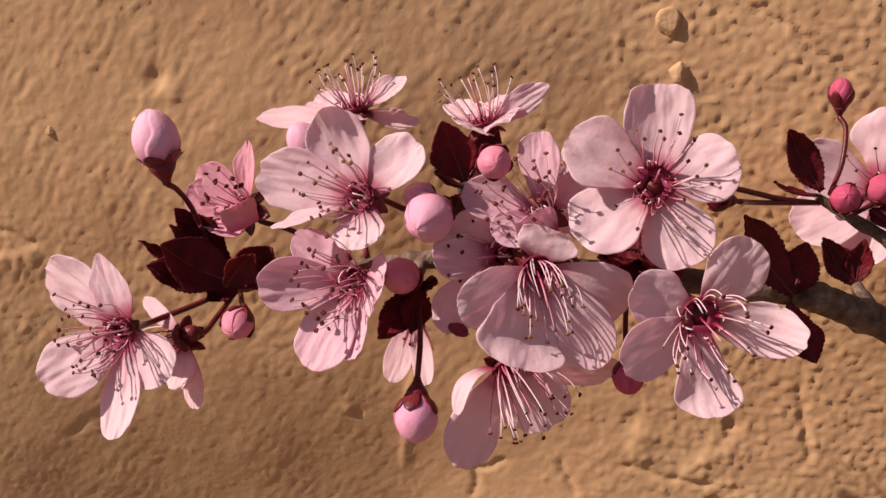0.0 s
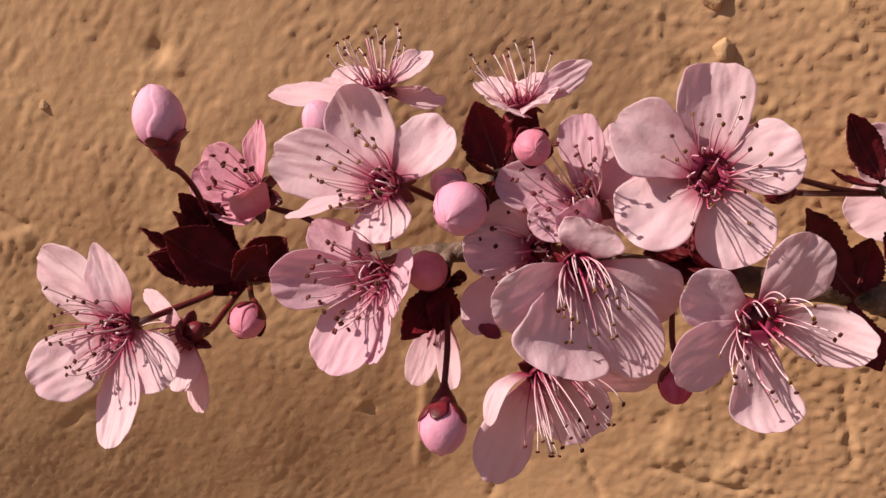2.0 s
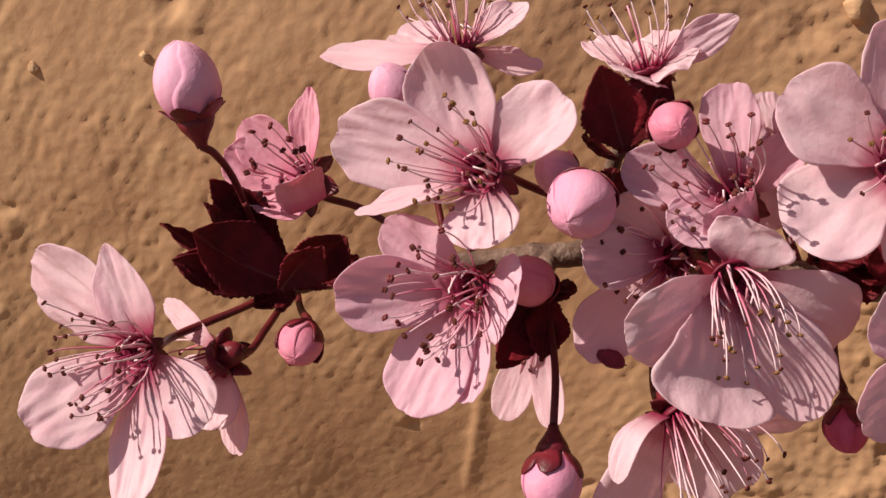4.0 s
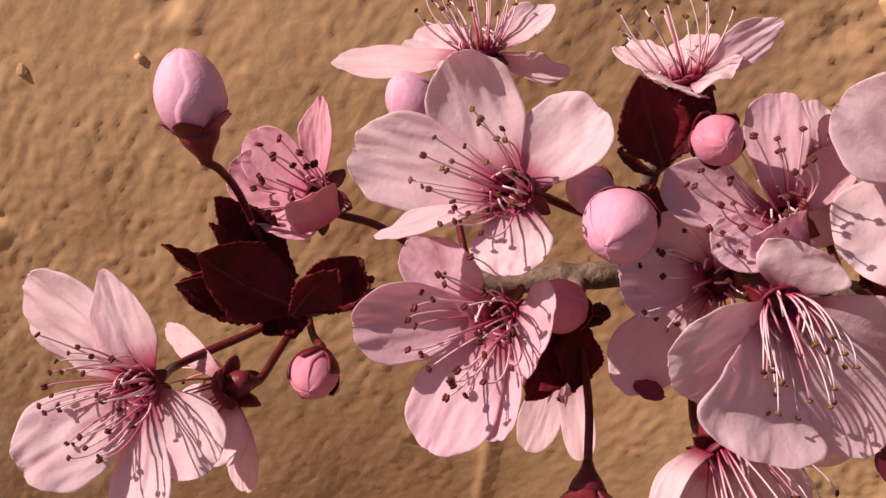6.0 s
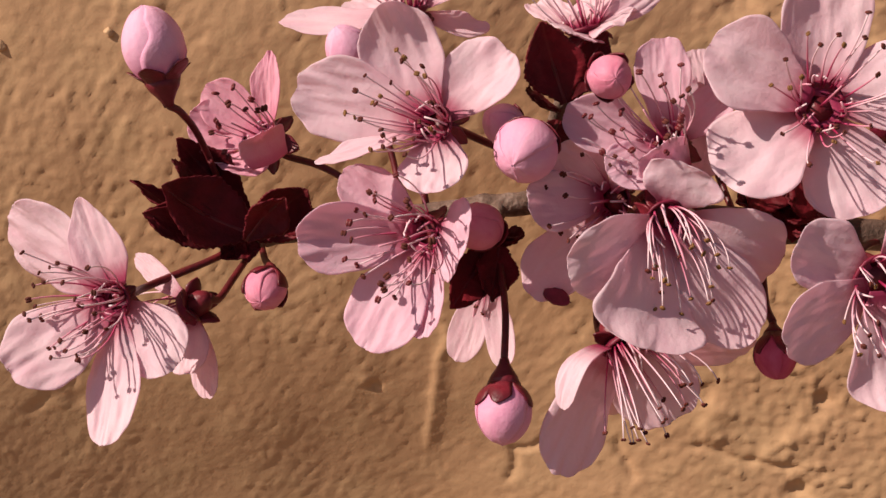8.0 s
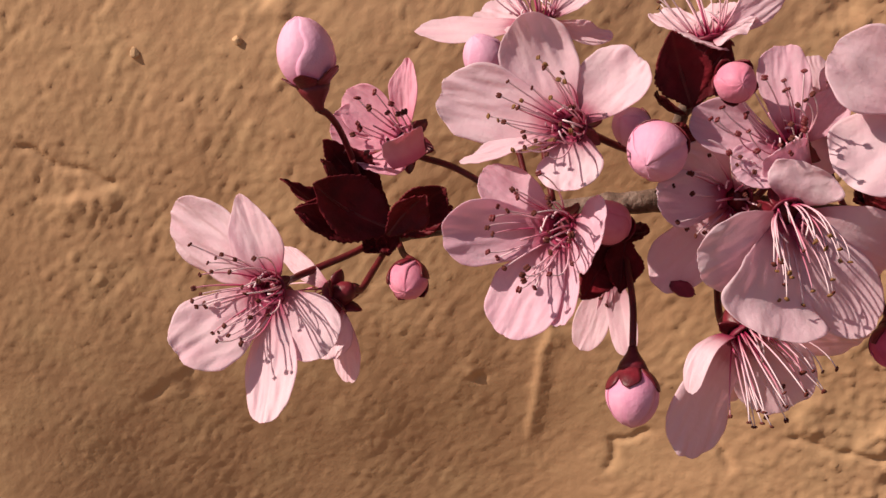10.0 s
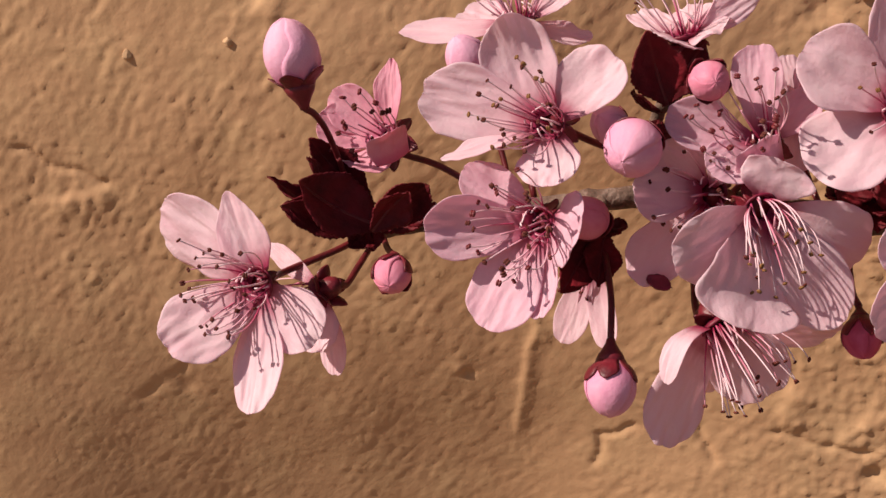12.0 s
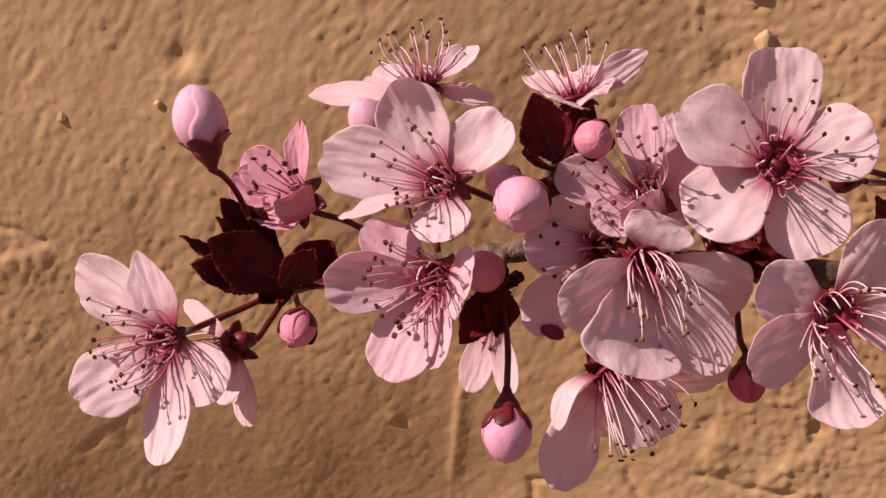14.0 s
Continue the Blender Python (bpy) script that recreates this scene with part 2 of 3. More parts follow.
def tube(name, line, radii, material, sides=6, rough=0.0, seed=0):
    """A round stem along a line; radii are given at its start and end, or one for each point."""
    line = [Vector(p) for p in line]
    m = len(line)
    if len(radii) == 2:
        radii = [radii[0] + (radii[1] - radii[0]) * i / (m - 1) for i in range(m)]
    verts, faces = [], []
    ref = Vector((0.3, 0.5, 0.81))
    for i, p in enumerate(line):
        way = (line[min(i + 1, m - 1)] - line[max(i - 1, 0)]).normalized()
        a = (ref - way * ref.dot(way)).normalized()
        ref, b = a, way.cross(a)
        for j in range(sides):
            t = 2 * math.pi * j / sides
            d = a * math.cos(t) + b * math.sin(t)
            r = radii[i]
            if rough:
                r *= 1 + rough * (noise.noise(p * 0.55 + d * 0.8 + Vector((seed, 0, 0))) + 0.6 * noise.noise(p * 1.7 + d * 1.5))
            verts.append(p + d * r)
    for i in range(m - 1):
        for j in range(sides):
            k = (j + 1) % sides
            faces.append((i * sides + j, i * sides + k, (i + 1) * sides + k, (i + 1) * sides + j))
    faces += [tuple(range(sides))[::-1], tuple((m - 1) * sides + j for j in range(sides))]
    return mesh_of(name, verts, faces, material, {"along": [i / (m - 1) for i in range(m) for j in range(sides)]})


def lathe(name, at, way, profile, material, sides=14, dent=0.0, seed=0):
    """A turned shape: (distance along way, radius) pairs."""
    side, way, n = frame_of(way, (0.2, 0.3, 0.9))
    verts, faces = [], []
    for h, r in profile:
        for j in range(sides):
            t = 2 * math.pi * j / sides
            d = side * math.cos(t) + n * math.sin(t)
            rr = r * (1 + dent * noise.noise(d * 1.4 + Vector((seed * 2.3, h * 0.4, 0))))
            verts.append(Vector(at) + way * h + d * rr)
    for i in range(len(profile) - 1):
        for j in range(sides):
            k = (j + 1) % sides
            faces.append((i * sides + j, i * sides + k, (i + 1) * sides + k, (i + 1) * sides + j))
    faces += [tuple(range(sides))[::-1], tuple((len(profile) - 1) * sides + j for j in range(sides))]
    return mesh_of(name, verts, faces, material)


def anther_mesh(name, material):
    """Two lobes side by side."""
    verts, faces = [], []
    for lobe in (-1, 1):
        k = len(verts)
        for i in range(5):
            a = math.pi * (i + 0.5) / 5
            for j in range(6):
                t = 2 * math.pi * j / 6
                verts.append((0.13 * lobe + 0.19 * math.sin(a) * math.cos(t), 0.19 * math.sin(a) * math.sin(t), 0.34 * math.cos(a)))
        for i in range(4):
            for j in range(6):
                l = (j + 1) % 6
                faces.append((k + i * 6 + j, k + (i + 1) * 6 + j, k + (i + 1) * 6 + l, k + i * 6 + l))
        faces += [tuple(k + j for j in range(6)), tuple(k + 24 + j for j in range(5, -1, -1))]
    return mesh_of(name, verts, faces, material)


ANTHERS = {"brown": anther_mesh("anther", ANTHER_BROWN), "gold": anther_mesh("anther", ANTHER_GOLD), "red": anther_mesh("anther", ANTHER_RED)}


def stamens(parent, axis, count, length, spread, seed, kinds=("brown", "gold"), droop=(0, 0, 0), base_r=1.35, lift=0.4, size=1.0, red=0.45):
    """A brush of curved filaments, each with its anther, round the flower's axis."""
    rng = random.Random(seed)
    side, axis, n = frame_of(axis, (0.1, 0.9, 0.3))
    for i in range(count):
        t = 2.399963 * i + rng.uniform(-0.3, 0.3)
        a = radians(spread) * (0.35 + 0.7 * (i + 0.5) / count) * rng.uniform(0.8, 1.15)
        ring = side * math.cos(t) + n * math.sin(t)
        way = (axis * math.cos(a) + ring * math.sin(a)).normalized()
        ln = length * rng.uniform(0.68, 1.08)
        p0 = ring * base_r * rng.uniform(1.05, 1.45) + axis * lift
        bow = (ring * rng.uniform(-0.04, 0.34) + axis * rng.uniform(0.0, 0.16) + Vector((rng.uniform(-1, 1), rng.uniform(-1, 1), 0)) * 0.09) * ln
        line = []
        for k in range(9):
            u = k / 8
            line.append(p0 + way * (ln * u) + bow * (4 * u * (1 - u) * 0.5) + Vector(droop) * (ln * u * u))
        crimson = rng.random() < red
        me = tube("stamen", line, (0.122, 0.075), FILAMENT_RED if crimson and ln < length * 0.9 else FILAMENT, 5)
        st = part("stamen", me, parent)
        an = part("anther", ANTHERS[rng.choice(kinds)], st)
        q = (line[-1] - line[-2]).to_track_quat("Z", "Y") @ Euler((rng.uniform(0.6, 1.5), 0, rng.uniform(0, 6))).to_quaternion()
        sc = size * rng.uniform(0.78, 1.08)
        an.matrix_basis = Matrix.LocRotScale(line[-1] * 0.001, q, (sc, sc, sc))
    for i in range(count * 2 // 5):
        t = 2.399963 * i + 1.1
        ring = side * math.cos(t) + n * math.sin(t)
        ln = length * rng.uniform(0.28, 0.46)
        a = radians(rng.uniform(25, 62))
        p0 = ring * base_r * 1.25 + axis * lift * 0.5
        line = [p0 + (axis * math.cos(a) + ring * math.sin(a)) * (ln * u) - ring * (ln * 0.75 * u * u) + Vector(droop) * (ln * u * u) for u in (0, 0.2, 0.4, 0.6, 0.8, 1)]
        part("stamen", tube("stamen", line, (0.15, 0.10), FILAMENT_RED if i % 2 else FILAMENT, 6), parent)
    me = tube("pistil", [axis * (lift + length * 0.85 * u) + Vector(droop) * length * 0.6 * u * u for u in (0, 0.25, 0.5, 0.75, 1)], (0.18, 0.11), FILAMENT_RED, 6)
    part("pistil", me, parent, "crimson pistil")


def calyx(parent, way, size=1.0, sepals=5, seed=0, splay=0.5, material=None):
    """The cup behind a flower, with its pointed sepals."""
    way = Vector(way).normalized()
    cup = part("calyx", lathe("calyx", -way * 3.0 * size, way, [(0, 0.45 * size), (0.5 * size, 1.0 * size), (1.4 * size, 1.45 * size), (2.4 * size, 1.5 * size), (2.9 * size, 1.6 * size)], material or CALYX, 12, 0.06, seed), parent, "dark maroon calyx cup")
    side, way, n = frame_of(way, (0.3, 0.8, 0.5))
    for i in range(sepals):
        t = 2 * math.pi * (i + 0.37 * seed) / sepals
        d = side * math.cos(t) + n * math.sin(t)
        b = d * 1.35 * size - way * 0.5 * size
        part("sepal", sheet("sepal", b, b + (d * (2.6 - 1.5 * splay) + way * (0.9 - 4 * splay)) * size, 2.2 * size, way - d * 0.4, CALYX, 0.3, 0.05, 0.08, 0.8, 0.3, 0, 0, 0, 0.22, seed + i, 8, 7, point=True), cup)


def stalk(parent, points, r=(0.5, 0.45)):
    return part("stalk", tube("stalk", smooth_line(points, 6), r, STALK, 8, 0.08), parent, "thin wine-red stalk")


def blossom(centre, axis, petals, brush, stalk_to, label, seed, material=None, group="blossoms on the twig", sepal_splay=0.95, heart=1.0, cup_size=1.0):
    """An open flower: petals given by tip, width and shape; brush: (count, length, spread, droop, kinds)."""
    c = Vector(centre)
    ob = thing("blossom", c, label, "blossom", group)
    axis = Vector(axis).normalized()
    for i, (tip, width, *shape) in enumerate(petals):
        opts = dict(shape[0]) if shape else {}
        way = (Vector(tip) - c).normalized()
        hint = Vector(opts.pop("n", axis))
        base = way * 1.2 - axis * 0.1 + (Vector(opts.pop("base")) - c if "base" in opts else Vector((0, 0, 0)))
        rng = random.Random(seed * 31 + i)
        args = dict(cup=rng.uniform(-0.05, 0.16), bend=rng.uniform(-0.01, 0.08), ruffle=0.07, seed=seed * 11 + i, thick=0.09, ns=32, nv=33, crease=0.2)
        args.update(opts)
        part("petal", sheet("petal", base, Vector(tip) - c, width, hint, material or PETAL, **args), ob)
    count, length, spread, droop, kinds = brush[:5]
    if count:
        stamens(ob, axis, count, length, spread, seed, kinds, droop, **(brush[5] if len(brush) > 5 else {}))
    calyx(ob, axis, cup_size, 5, seed, sepal_splay)
    part("disc", lathe("disc", (0, 0, 0), axis, [(h, r * heart) for h, r in ((-0.6, 1.5), (0.15, 2.35), (0.42, 2.3), (0.3, 1.95), (-0.5, 1.6), (-1.3, 1.0), (-1.5, 0.2))], CALYX_RED, 18, 0.05, seed), ob, "crimson flower centre")
    if stalk_to:
        pts = [-axis * 2.8 * cup_size] + [Vector(p) - c for p in stalk_to]
        stalk(ob, pts)
    return ob


def bud(centre, way, length, width, stalk_to, label, seed, material=None, cup=0.25, sepals=5, cup_size=None, flare=0.5, turn=0.0):
    """A closed bud: overlapping petal shells, creased towards the tip, with sepals lying against their foot."""
    c, way = Vector(centre), Vector(way).normalized()
    ob = thing("flower_bud", c, label, "bud", "buds on the twig")
    side, way, n = frame_of(way, (0.2, 0.4, 0.9))

    def girth(u):
        return math.sin(math.pi * (0.03 + 0.969 * u)) ** 0.5 * width / 2 * (0.98 - 0.07 * u * u)

    def at(u, t, r):
        return way * (length * (u - 0.5)) + (side * math.cos(t) + n * math.sin(t)) * r

    def shell(name, grid, rows, cols, mat, al, ac, thick):
        back = [p - (p - way * p.dot(way)).normalized() * thick for p in grid]
        m, faces = rows * cols, []
        for i in range(rows - 1):
            for j in range(cols - 1):
                p, q, r, t = i * cols + j, i * cols + j + 1, (i + 1) * cols + j + 1, (i + 1) * cols + j
                faces += [(p, q, r, t), (m + t, m + r, m + q, m + p)]
        ring = list(range(cols)) + [i * cols + cols - 1 for i in range(1, rows)] + [(rows - 1) * cols + j for j in range(cols - 2, -1, -1)] + [i * cols for i in range(rows - 2, 0, -1)]
        faces += [(q, p, m + p, m + q) for p, q in zip(ring, ring[1:] + ring[:1])]
        return mesh_of(name, grid + back, faces, mat, {"along": al * 2, "across": ac * 2})

    for k in range(3):
        start, span = 2 * math.pi * k / 3 + radians(turn - 105) + 0.5 * math.sin(seed * 2.1), radians(200)
        grid, al, ac = [], [], []
        rows, cols = 21, 19
        for i in range(rows):
            u = i / (rows - 1)
            for j in range(cols):
                v = j / (cols - 1)
                # one rim of each petal runs free over its neighbour, in a slanting wavy line
                wave = 0.16 * noise.noise(Vector((u * 2.6, seed * 3.1 + k, 0)))
                t = start + span * (v + (wave - 0.22 * (u - 0.5)) * v)
                fold = noise.noise(Vector((math.cos(t) * 2.2, math.sin(t) * 2.2, u * 1.3 + seed))) * (0.25 + u)
                pinch = 0.10 * math.cos(3 * t + seed) * max(0.0, u - 0.55)
                r = girth(u) * (0.96 + 0.055 * v + 0.05 * fold + pinch) + 0.04 * max(0.0, v - 0.85) * 6
                grid.append(at(u * (1 + 0.03 * v * noise.noise(Vector((v * 4, k, seed)))), t, max(0.03, r)))
                al.append(u)
                ac.append(2 * v - 1)
        part("petal", shell("petal", grid, rows, cols, material or BUD_PINK, al, ac, 0.12), ob)
    w = (cup_size or width * 0.9) / 2
    low = -length / 2
    prof = [(low - 0.8 * w, 0.17 * w), (low - 0.6 * w, 0.22 * w), (low - 0.4 * w, 0.34 * w), (low - 0.15 * w, 0.52 * w), (low + 0.035 * length, 0.6 * w + 0.06), (low + 0.06 * length, 0.54 * w), (low, 0.4 * w)]
    cupob = part("calyx", lathe("calyx", (0, 0, 0), way, prof, CALYX, 16, 0.06, seed), ob, "dark maroon calyx cup")
    rng = random.Random(seed)
    for i in range(sepals):
        mid = 2 * math.pi * (i + rng.uniform(-0.12, 0.12)) / sepals + seed
        reach = (0.17 + 0.42 * cup) * rng.uniform(0.85, 1.15)
        lift, grid, al, ac = flare * rng.uniform(0.4, 1.4), [], [], []
        for i2 in range(9):
            q = i2 / 8
            u = 0.03 + reach * q
            half = radians(195 / sepals) * (1 - q ** 1.6) ** 0.75 + 0.02
            for j in range(7):
                v = j / 3 - 1
                r = max(girth(u), 0.6 * w) + 0.05 + 0.17 * min(1.0, 3 * q) + lift * q ** 2.5 - 0.05 * abs(v)
                grid.append(at(u, mid + half * v + 0.05 * math.sin(q * 9 + i), r))
                al.append(q)
                ac.append(v)
        part("sepal", shell("sepal", grid, 9, 7, CALYX, al, ac, 0.2), cupob)
    if stalk_to:
        stalk(ob, [way * (low - 0.75 * w)] + [Vector(p) - c for p in stalk_to], (0.46, 0.42))
    return ob


def leaf(base, tip, width, normal, label, seed, **opts):
    args = dict(crease=0.32, cup=0.1, bend=0.1, ruffle=0.09, claw=0.12, broad=0.5, notch=-0.03, point=True, saw=0.10, fold=0.3, thick=0.2, ns=60, nv=13)
    args.update(opts)
    c = Vector(base)
    ob = thing("leaf", c, label, "leaf", "young leaves on the twig")
    part("blade", sheet("blade", (0, 0, 0), Vector(tip) - c, width, normal, LEAF, seed=seed, **args), ob)
    mid = [(Vector(tip) - c) * u - frame_of(Vector(tip) - c, normal)[2] * (args["bend"] * (Vector(tip) - c).length * math.sin(math.pi * u) + 0.1) for u in (0, 0.25, 0.5, 0.75, 0.95)]
    part("midrib", tube("midrib", smooth_line(mid, 3), (0.32, 0.08), STALK, 6), ob, "wine-red midrib")
    return ob


# ---- the wall ----
WALL_Y = 60.3
GRID = (-148, 106, -106, 56)      # the stretch of plaster with fine relief


def graded(lo, hi, step, far_lo, far_hi):
    """Even steps from lo to hi, then growing ones out to the far ends."""
    mid = [lo + step * i for i in range(int((hi - lo) / step) + 1)]
    left, x, d = [], lo, step
    while x > far_lo:
        d *= 1.45
        x = max(far_lo, x - d)
        left.append(x)
    right, x, d = [], mid[-1], step
    while x < far_hi:
        d *= 1.45
        x = min(far_hi, x + d)
        right.append(x)
    return left[::-1] + mid + right


def bowl(x, z, cx, cz, rx, rz, turn=0.0):
    c, s = math.cos(radians(turn)), math.sin(radians(turn))
    a, b = (x - cx) * c + (z - cz) * s, -(x - cx) * s + (z - cz) * c
    return math.exp(-(a / rx) ** 2 - (b / rz) ** 2)


def crack(x, z, ax, az, bx, bz, wide, seed, skew=1.0):
    """1 on a wavering line from a to b, falling to 0 beside it."""
    vx, vz = bx - ax, bz - az
    ln = math.hypot(vx, vz)
    t = ((x - ax) * vx + (z - az) * vz) / (ln * ln)
    if t < -0.1 or t > 1.1:
        return 0.0
    d = ((x - ax) * vz - (z - az) * vx) / ln + 1.6 * noise.noise(Vector((t * ln * 0.18, seed, 0)))
    if d < 0:
        d /= skew
    if abs(d) > wide * 3:
        return 0.0
    ends = max(0.0, min(1.0, (t + 0.1) * 6, (1.1 - t) * 6))
    return math.exp(-(d / wide) ** 2) * ends * (0.55 + 0.6 * abs(noise.noise(Vector((t * ln * 0.3, seed, 7)))))


CRACKS = [
    (-118, -12, -100, -19, 0.8, 1), (48, 27, 66, 14, 0.7, 2), (24, -68, 42, -72, 0.8, 3), (-1, -69, -8, -73, 0.8, 4),
    (-8, -73, -9, -80, 0.8, 5), (11, -68, 14, -76, 0.8, 6), (-88, -57, -103, -68, 1.1, 7), (59, -48, 61, -65, 0.8, 8)]
RIDGES = [(-100, -21, -114, -24, 1.3, 11), (-19.5, -46, -24.5, -73, 0.6, 12), (47, -61, 36, -70, 1.4, 13), (28, -59, 26, -66, 1.2, 14)]


def wall_relief(x, z):
    """How far the plaster stands out at a place, in millimetres."""
    v = Vector((x, 0, z))
    near = bowl(x, z, -20, -25, 230, 190)
    h = 1.0 * noise.noise(v * 0.018 + Vector((3, 0, 1))) * near
    h += 0.45 * noise.noise(v * 0.06) * near
    rough = ease(min(x - GRID[0], GRID[1] - x, z - GRID[2], GRID[3] - z) / 14)
    if rough > 0:
        # brush strokes rising to one side, and sandy grain where the plaster is coarser
        along, across = x * 0.64 + z * 0.77, z * 0.64 - x * 0.77
        bent = across + 1.5 * noise.noise(v * 0.10 + Vector((5, 2, 0)))
        s = Vector((along * 0.30, 0, bent))
        patch = 0.45 + 0.55 * ease(0.5 + 1.3 * noise.noise(v * 0.05 + Vector((31, 0, 6))))
        coarse = ease((x - 5) / 40)
        brushed = patch * (1 - 0.55 * coarse)
        fine = brushed * (0.17 * noise.noise(s * 0.62) + 0.15 * noise.noise(s * 1.15 + Vector((7, 3, 1))))
        fine += 0.10 * noise.noise(Vector((along * 0.6, 3, across)) * 0.25)
        fine += 0.09 * noise.noise(v * 0.9) + 0.05 * noise.noise(v * 1.7 + Vector((8, 1, 0))) + coarse * (0.26 * noise.noise(v * 0.85 + Vector((2, 0, 9))) + 0.10 * noise.noise(v * 0.45) + 0.08 * noise.noise(v * 1.6))
        fine += (0.45 + 0.35 * coarse) * max(0.0, noise.noise(v * 0.6 + Vector((0, 4, 0))) - 0.3 + 0.1 * coarse)
        fine -= 0.9 * max(0.0, noise.noise(v * 0.34 + Vector((20, 4, 0))) - 0.6)
        fine *= 1 - 0.45 * ease((-34 - z) / 30) * ease((20 - x) / 50)
        for a in CRACKS:
            fine -= (0.85 if a[5] != 7 else 0.4) * crack(x, z, *a)
        for a in RIDGES:
            fine += 0.75 * crack(x, z, *a, 3.0)
        for cx, cz, r, e in ((-33.2, -59.2, 1.0, 0.8), (-34.6, -58.2, 0.9, -0.4), (26, -57, 1.5, 0.7), (43, -76, 1.8, 1.2), (-66, 16.5, 2.2, 0.9), (-63.5, 14, 2.4, -0.6), (46, -58, 1.6, 1.0), (-92, -64, 2.5, 0.4), (29, 11, 2.4, 0.8)):
            fine -= e * bowl(x, z, cx, cz, r, r)
        h += fine * rough
    # the plaster falls back in a broad hollow towards the foot
    h -= 17.0 * ease((-32 - z - 0.1 * (x + 60)) / 105) * ease((34 - x) / 70) * (0.6 + 0.4 * ease((x + 145) / 60))
    h -= 2.4 * ease((-40 - z) / 48) * math.exp(-((x + 34) / 36) ** 2)
    h += 5.5 * ease((x - 12) / 85) * (0.65 + 0.45 * ease((z + 40) / 60)) + 4.6 * ease((x + 160) / 115) * ease((z + 45) / 55) * ease((30 - x) / 65)
    return h


def build_wall():
    xs = graded(GRID[0], GRID[1], 0.6, -3000, 3000)
    zs = graded(GRID[2], GRID[3], 0.6, -1250, 1600)
    nx, nz = len(xs), len(zs)
    verts = [(x, WALL_Y - wall_relief(x, z), z) for z in zs for x in xs]
    faces = [(j * nx + i, j * nx + i + 1, (j + 1) * nx + i + 1, (j + 1) * nx + i) for j in range(nz - 1) for i in range(nx - 1)]
    k = len(verts)
    x0, x1, z0, z1 = xs[0], xs[-1], zs[0], zs[-1]
    verts += [(x0, WALL_Y + 350, z0), (x1, WALL_Y + 350, z0), (x1, WALL_Y + 350, z1), (x0, WALL_Y + 350, z1)]
    faces.append((k + 3, k + 2, k + 1, k))
    low, high = list(range(nx)), [(nz - 1) * nx + i for i in range(nx)]
    lft, rgt = [j * nx for j in range(nz)], [j * nx + nx - 1 for j in range(nz)]
    for edge in ([k, k + 1] + low[::-1], [k + 2, k + 3] + high, [k + 3, k] + lft, [k + 1, k + 2] + rgt[::-1]):
        m = len(verts)
        verts += [verts[i] for i in edge]
        faces.append(tuple(range(m, m + len(edge))))
    me = mesh_of("wall_north", verts, faces, WALL)
    for p in list(me.polygons)[-5:]:
        p.use_smooth = False
    ob = new("wall_north", me)
    return tagged(ob, "rough tan earth-plastered wall with cracks and lumps in raking sun", "wall", "", "structure")


build_wall()


def stone(x, z, size, seed, label):
    rng = random.Random(seed)
    bm = bmesh.new()
    bmesh.ops.create_icosphere(bm, subdivisions=4, radius=1)
    cuts = [(Vector((rng.gauss(0, 1), rng.gauss(0, 1), rng.gauss(0, 1))).normalized(), rng.uniform(0.62, 0.85)) for _ in range(11)]
    for v in bm.verts:
        d = v.co.normalized()
        k = min([1.0] + [far / d.dot(n) for n, far in cuts if d.dot(n) > 0.3]) + 0.03 * noise.noise(d * 5)
        v.co = Vector((d.x * size[0] * k, d.y * size[1] * k, d.z * size[2] * k)) * 0.0012
    me = bpy.data.meshes.new("stone")
    bm.to_mesh(me)
    bm.free()
    me.polygons.foreach_set("use_smooth", [True] * len(me.polygons))
    me.materials.append(STONE)
    ob = new("stone", me)
    ob.matrix_world = pose(x * 0.001, (WALL_Y - wall_relief(x, z)) * 0.001, z * 0.001, 0, rng.uniform(-30, 30), 0)
    return tagged(ob, label, "stone", "stones set in the wall")


stone(33.5, 24.0, (2.1, 1.25, 2.4), 3, "ochre stone standing out of the plaster")
stone(35.5, 14.5, (1.9, 1.25, 2.2), 5, "ochre stone standing out of the plaster")
stone(-71.5, 8.0, (0.9, 0.6, 0.9), 8, "small ochre pebble stuck in the plaster")
stone(-91, 6.0, (0.9, 0.6, 0.9), 9, "small ochre pebble stuck in the plaster")

ground = new("ground", mesh_of("ground", [(-4e5, -4e5, -1250), (4e5, -4e5, -1250), (4e5, 4e5, -1250), (-4e5, 4e5, -1250)], [(0, 1, 2, 3)], EARTH))
tagged(ground, "dry brown earth at the foot of the wall", "ground", "", "structure")

# ---- the twig ----
ROOT = [SPRAY.inverted() @ Vector(p) * 1000 for p in ((0.30, 0.004, -1.27), (0.29, -0.004, -0.9), (0.25, -0.006, -0.5), (0.19, -0.004, -0.22), (0.14, 0.0, -0.09))]
TWIG = [tuple(p) for p in ROOT] + [(101.55, -29.03, -16), (84.20, -18.29, -18), (70.61, -12.16, -14), (61.39, -8.73, -10), (55.07, -6.90, -8), (45.28, -5.62, -9), (32.28, -4.32, -10), (19.15, -3.01, -11), (5.85, -1.24, -11),
        (-1.23, -1.6, -10), (-8.34, -2.3, -11), (-16.57, -3.4, -14), (-24.02, -4.64, -16), (-31.30, -5.82, -16), (-35.22, -6.07, -15)]
TWIG_R = [14.0, 11.0, 8.0, 5.5, 4.0, 3.0, 2.8, 2.6, 2.45, 2.2, 2.0, 1.9, 1.8, 1.6, 1.5, 1.35, 1.2, 1.1, 1.0, 0.8]


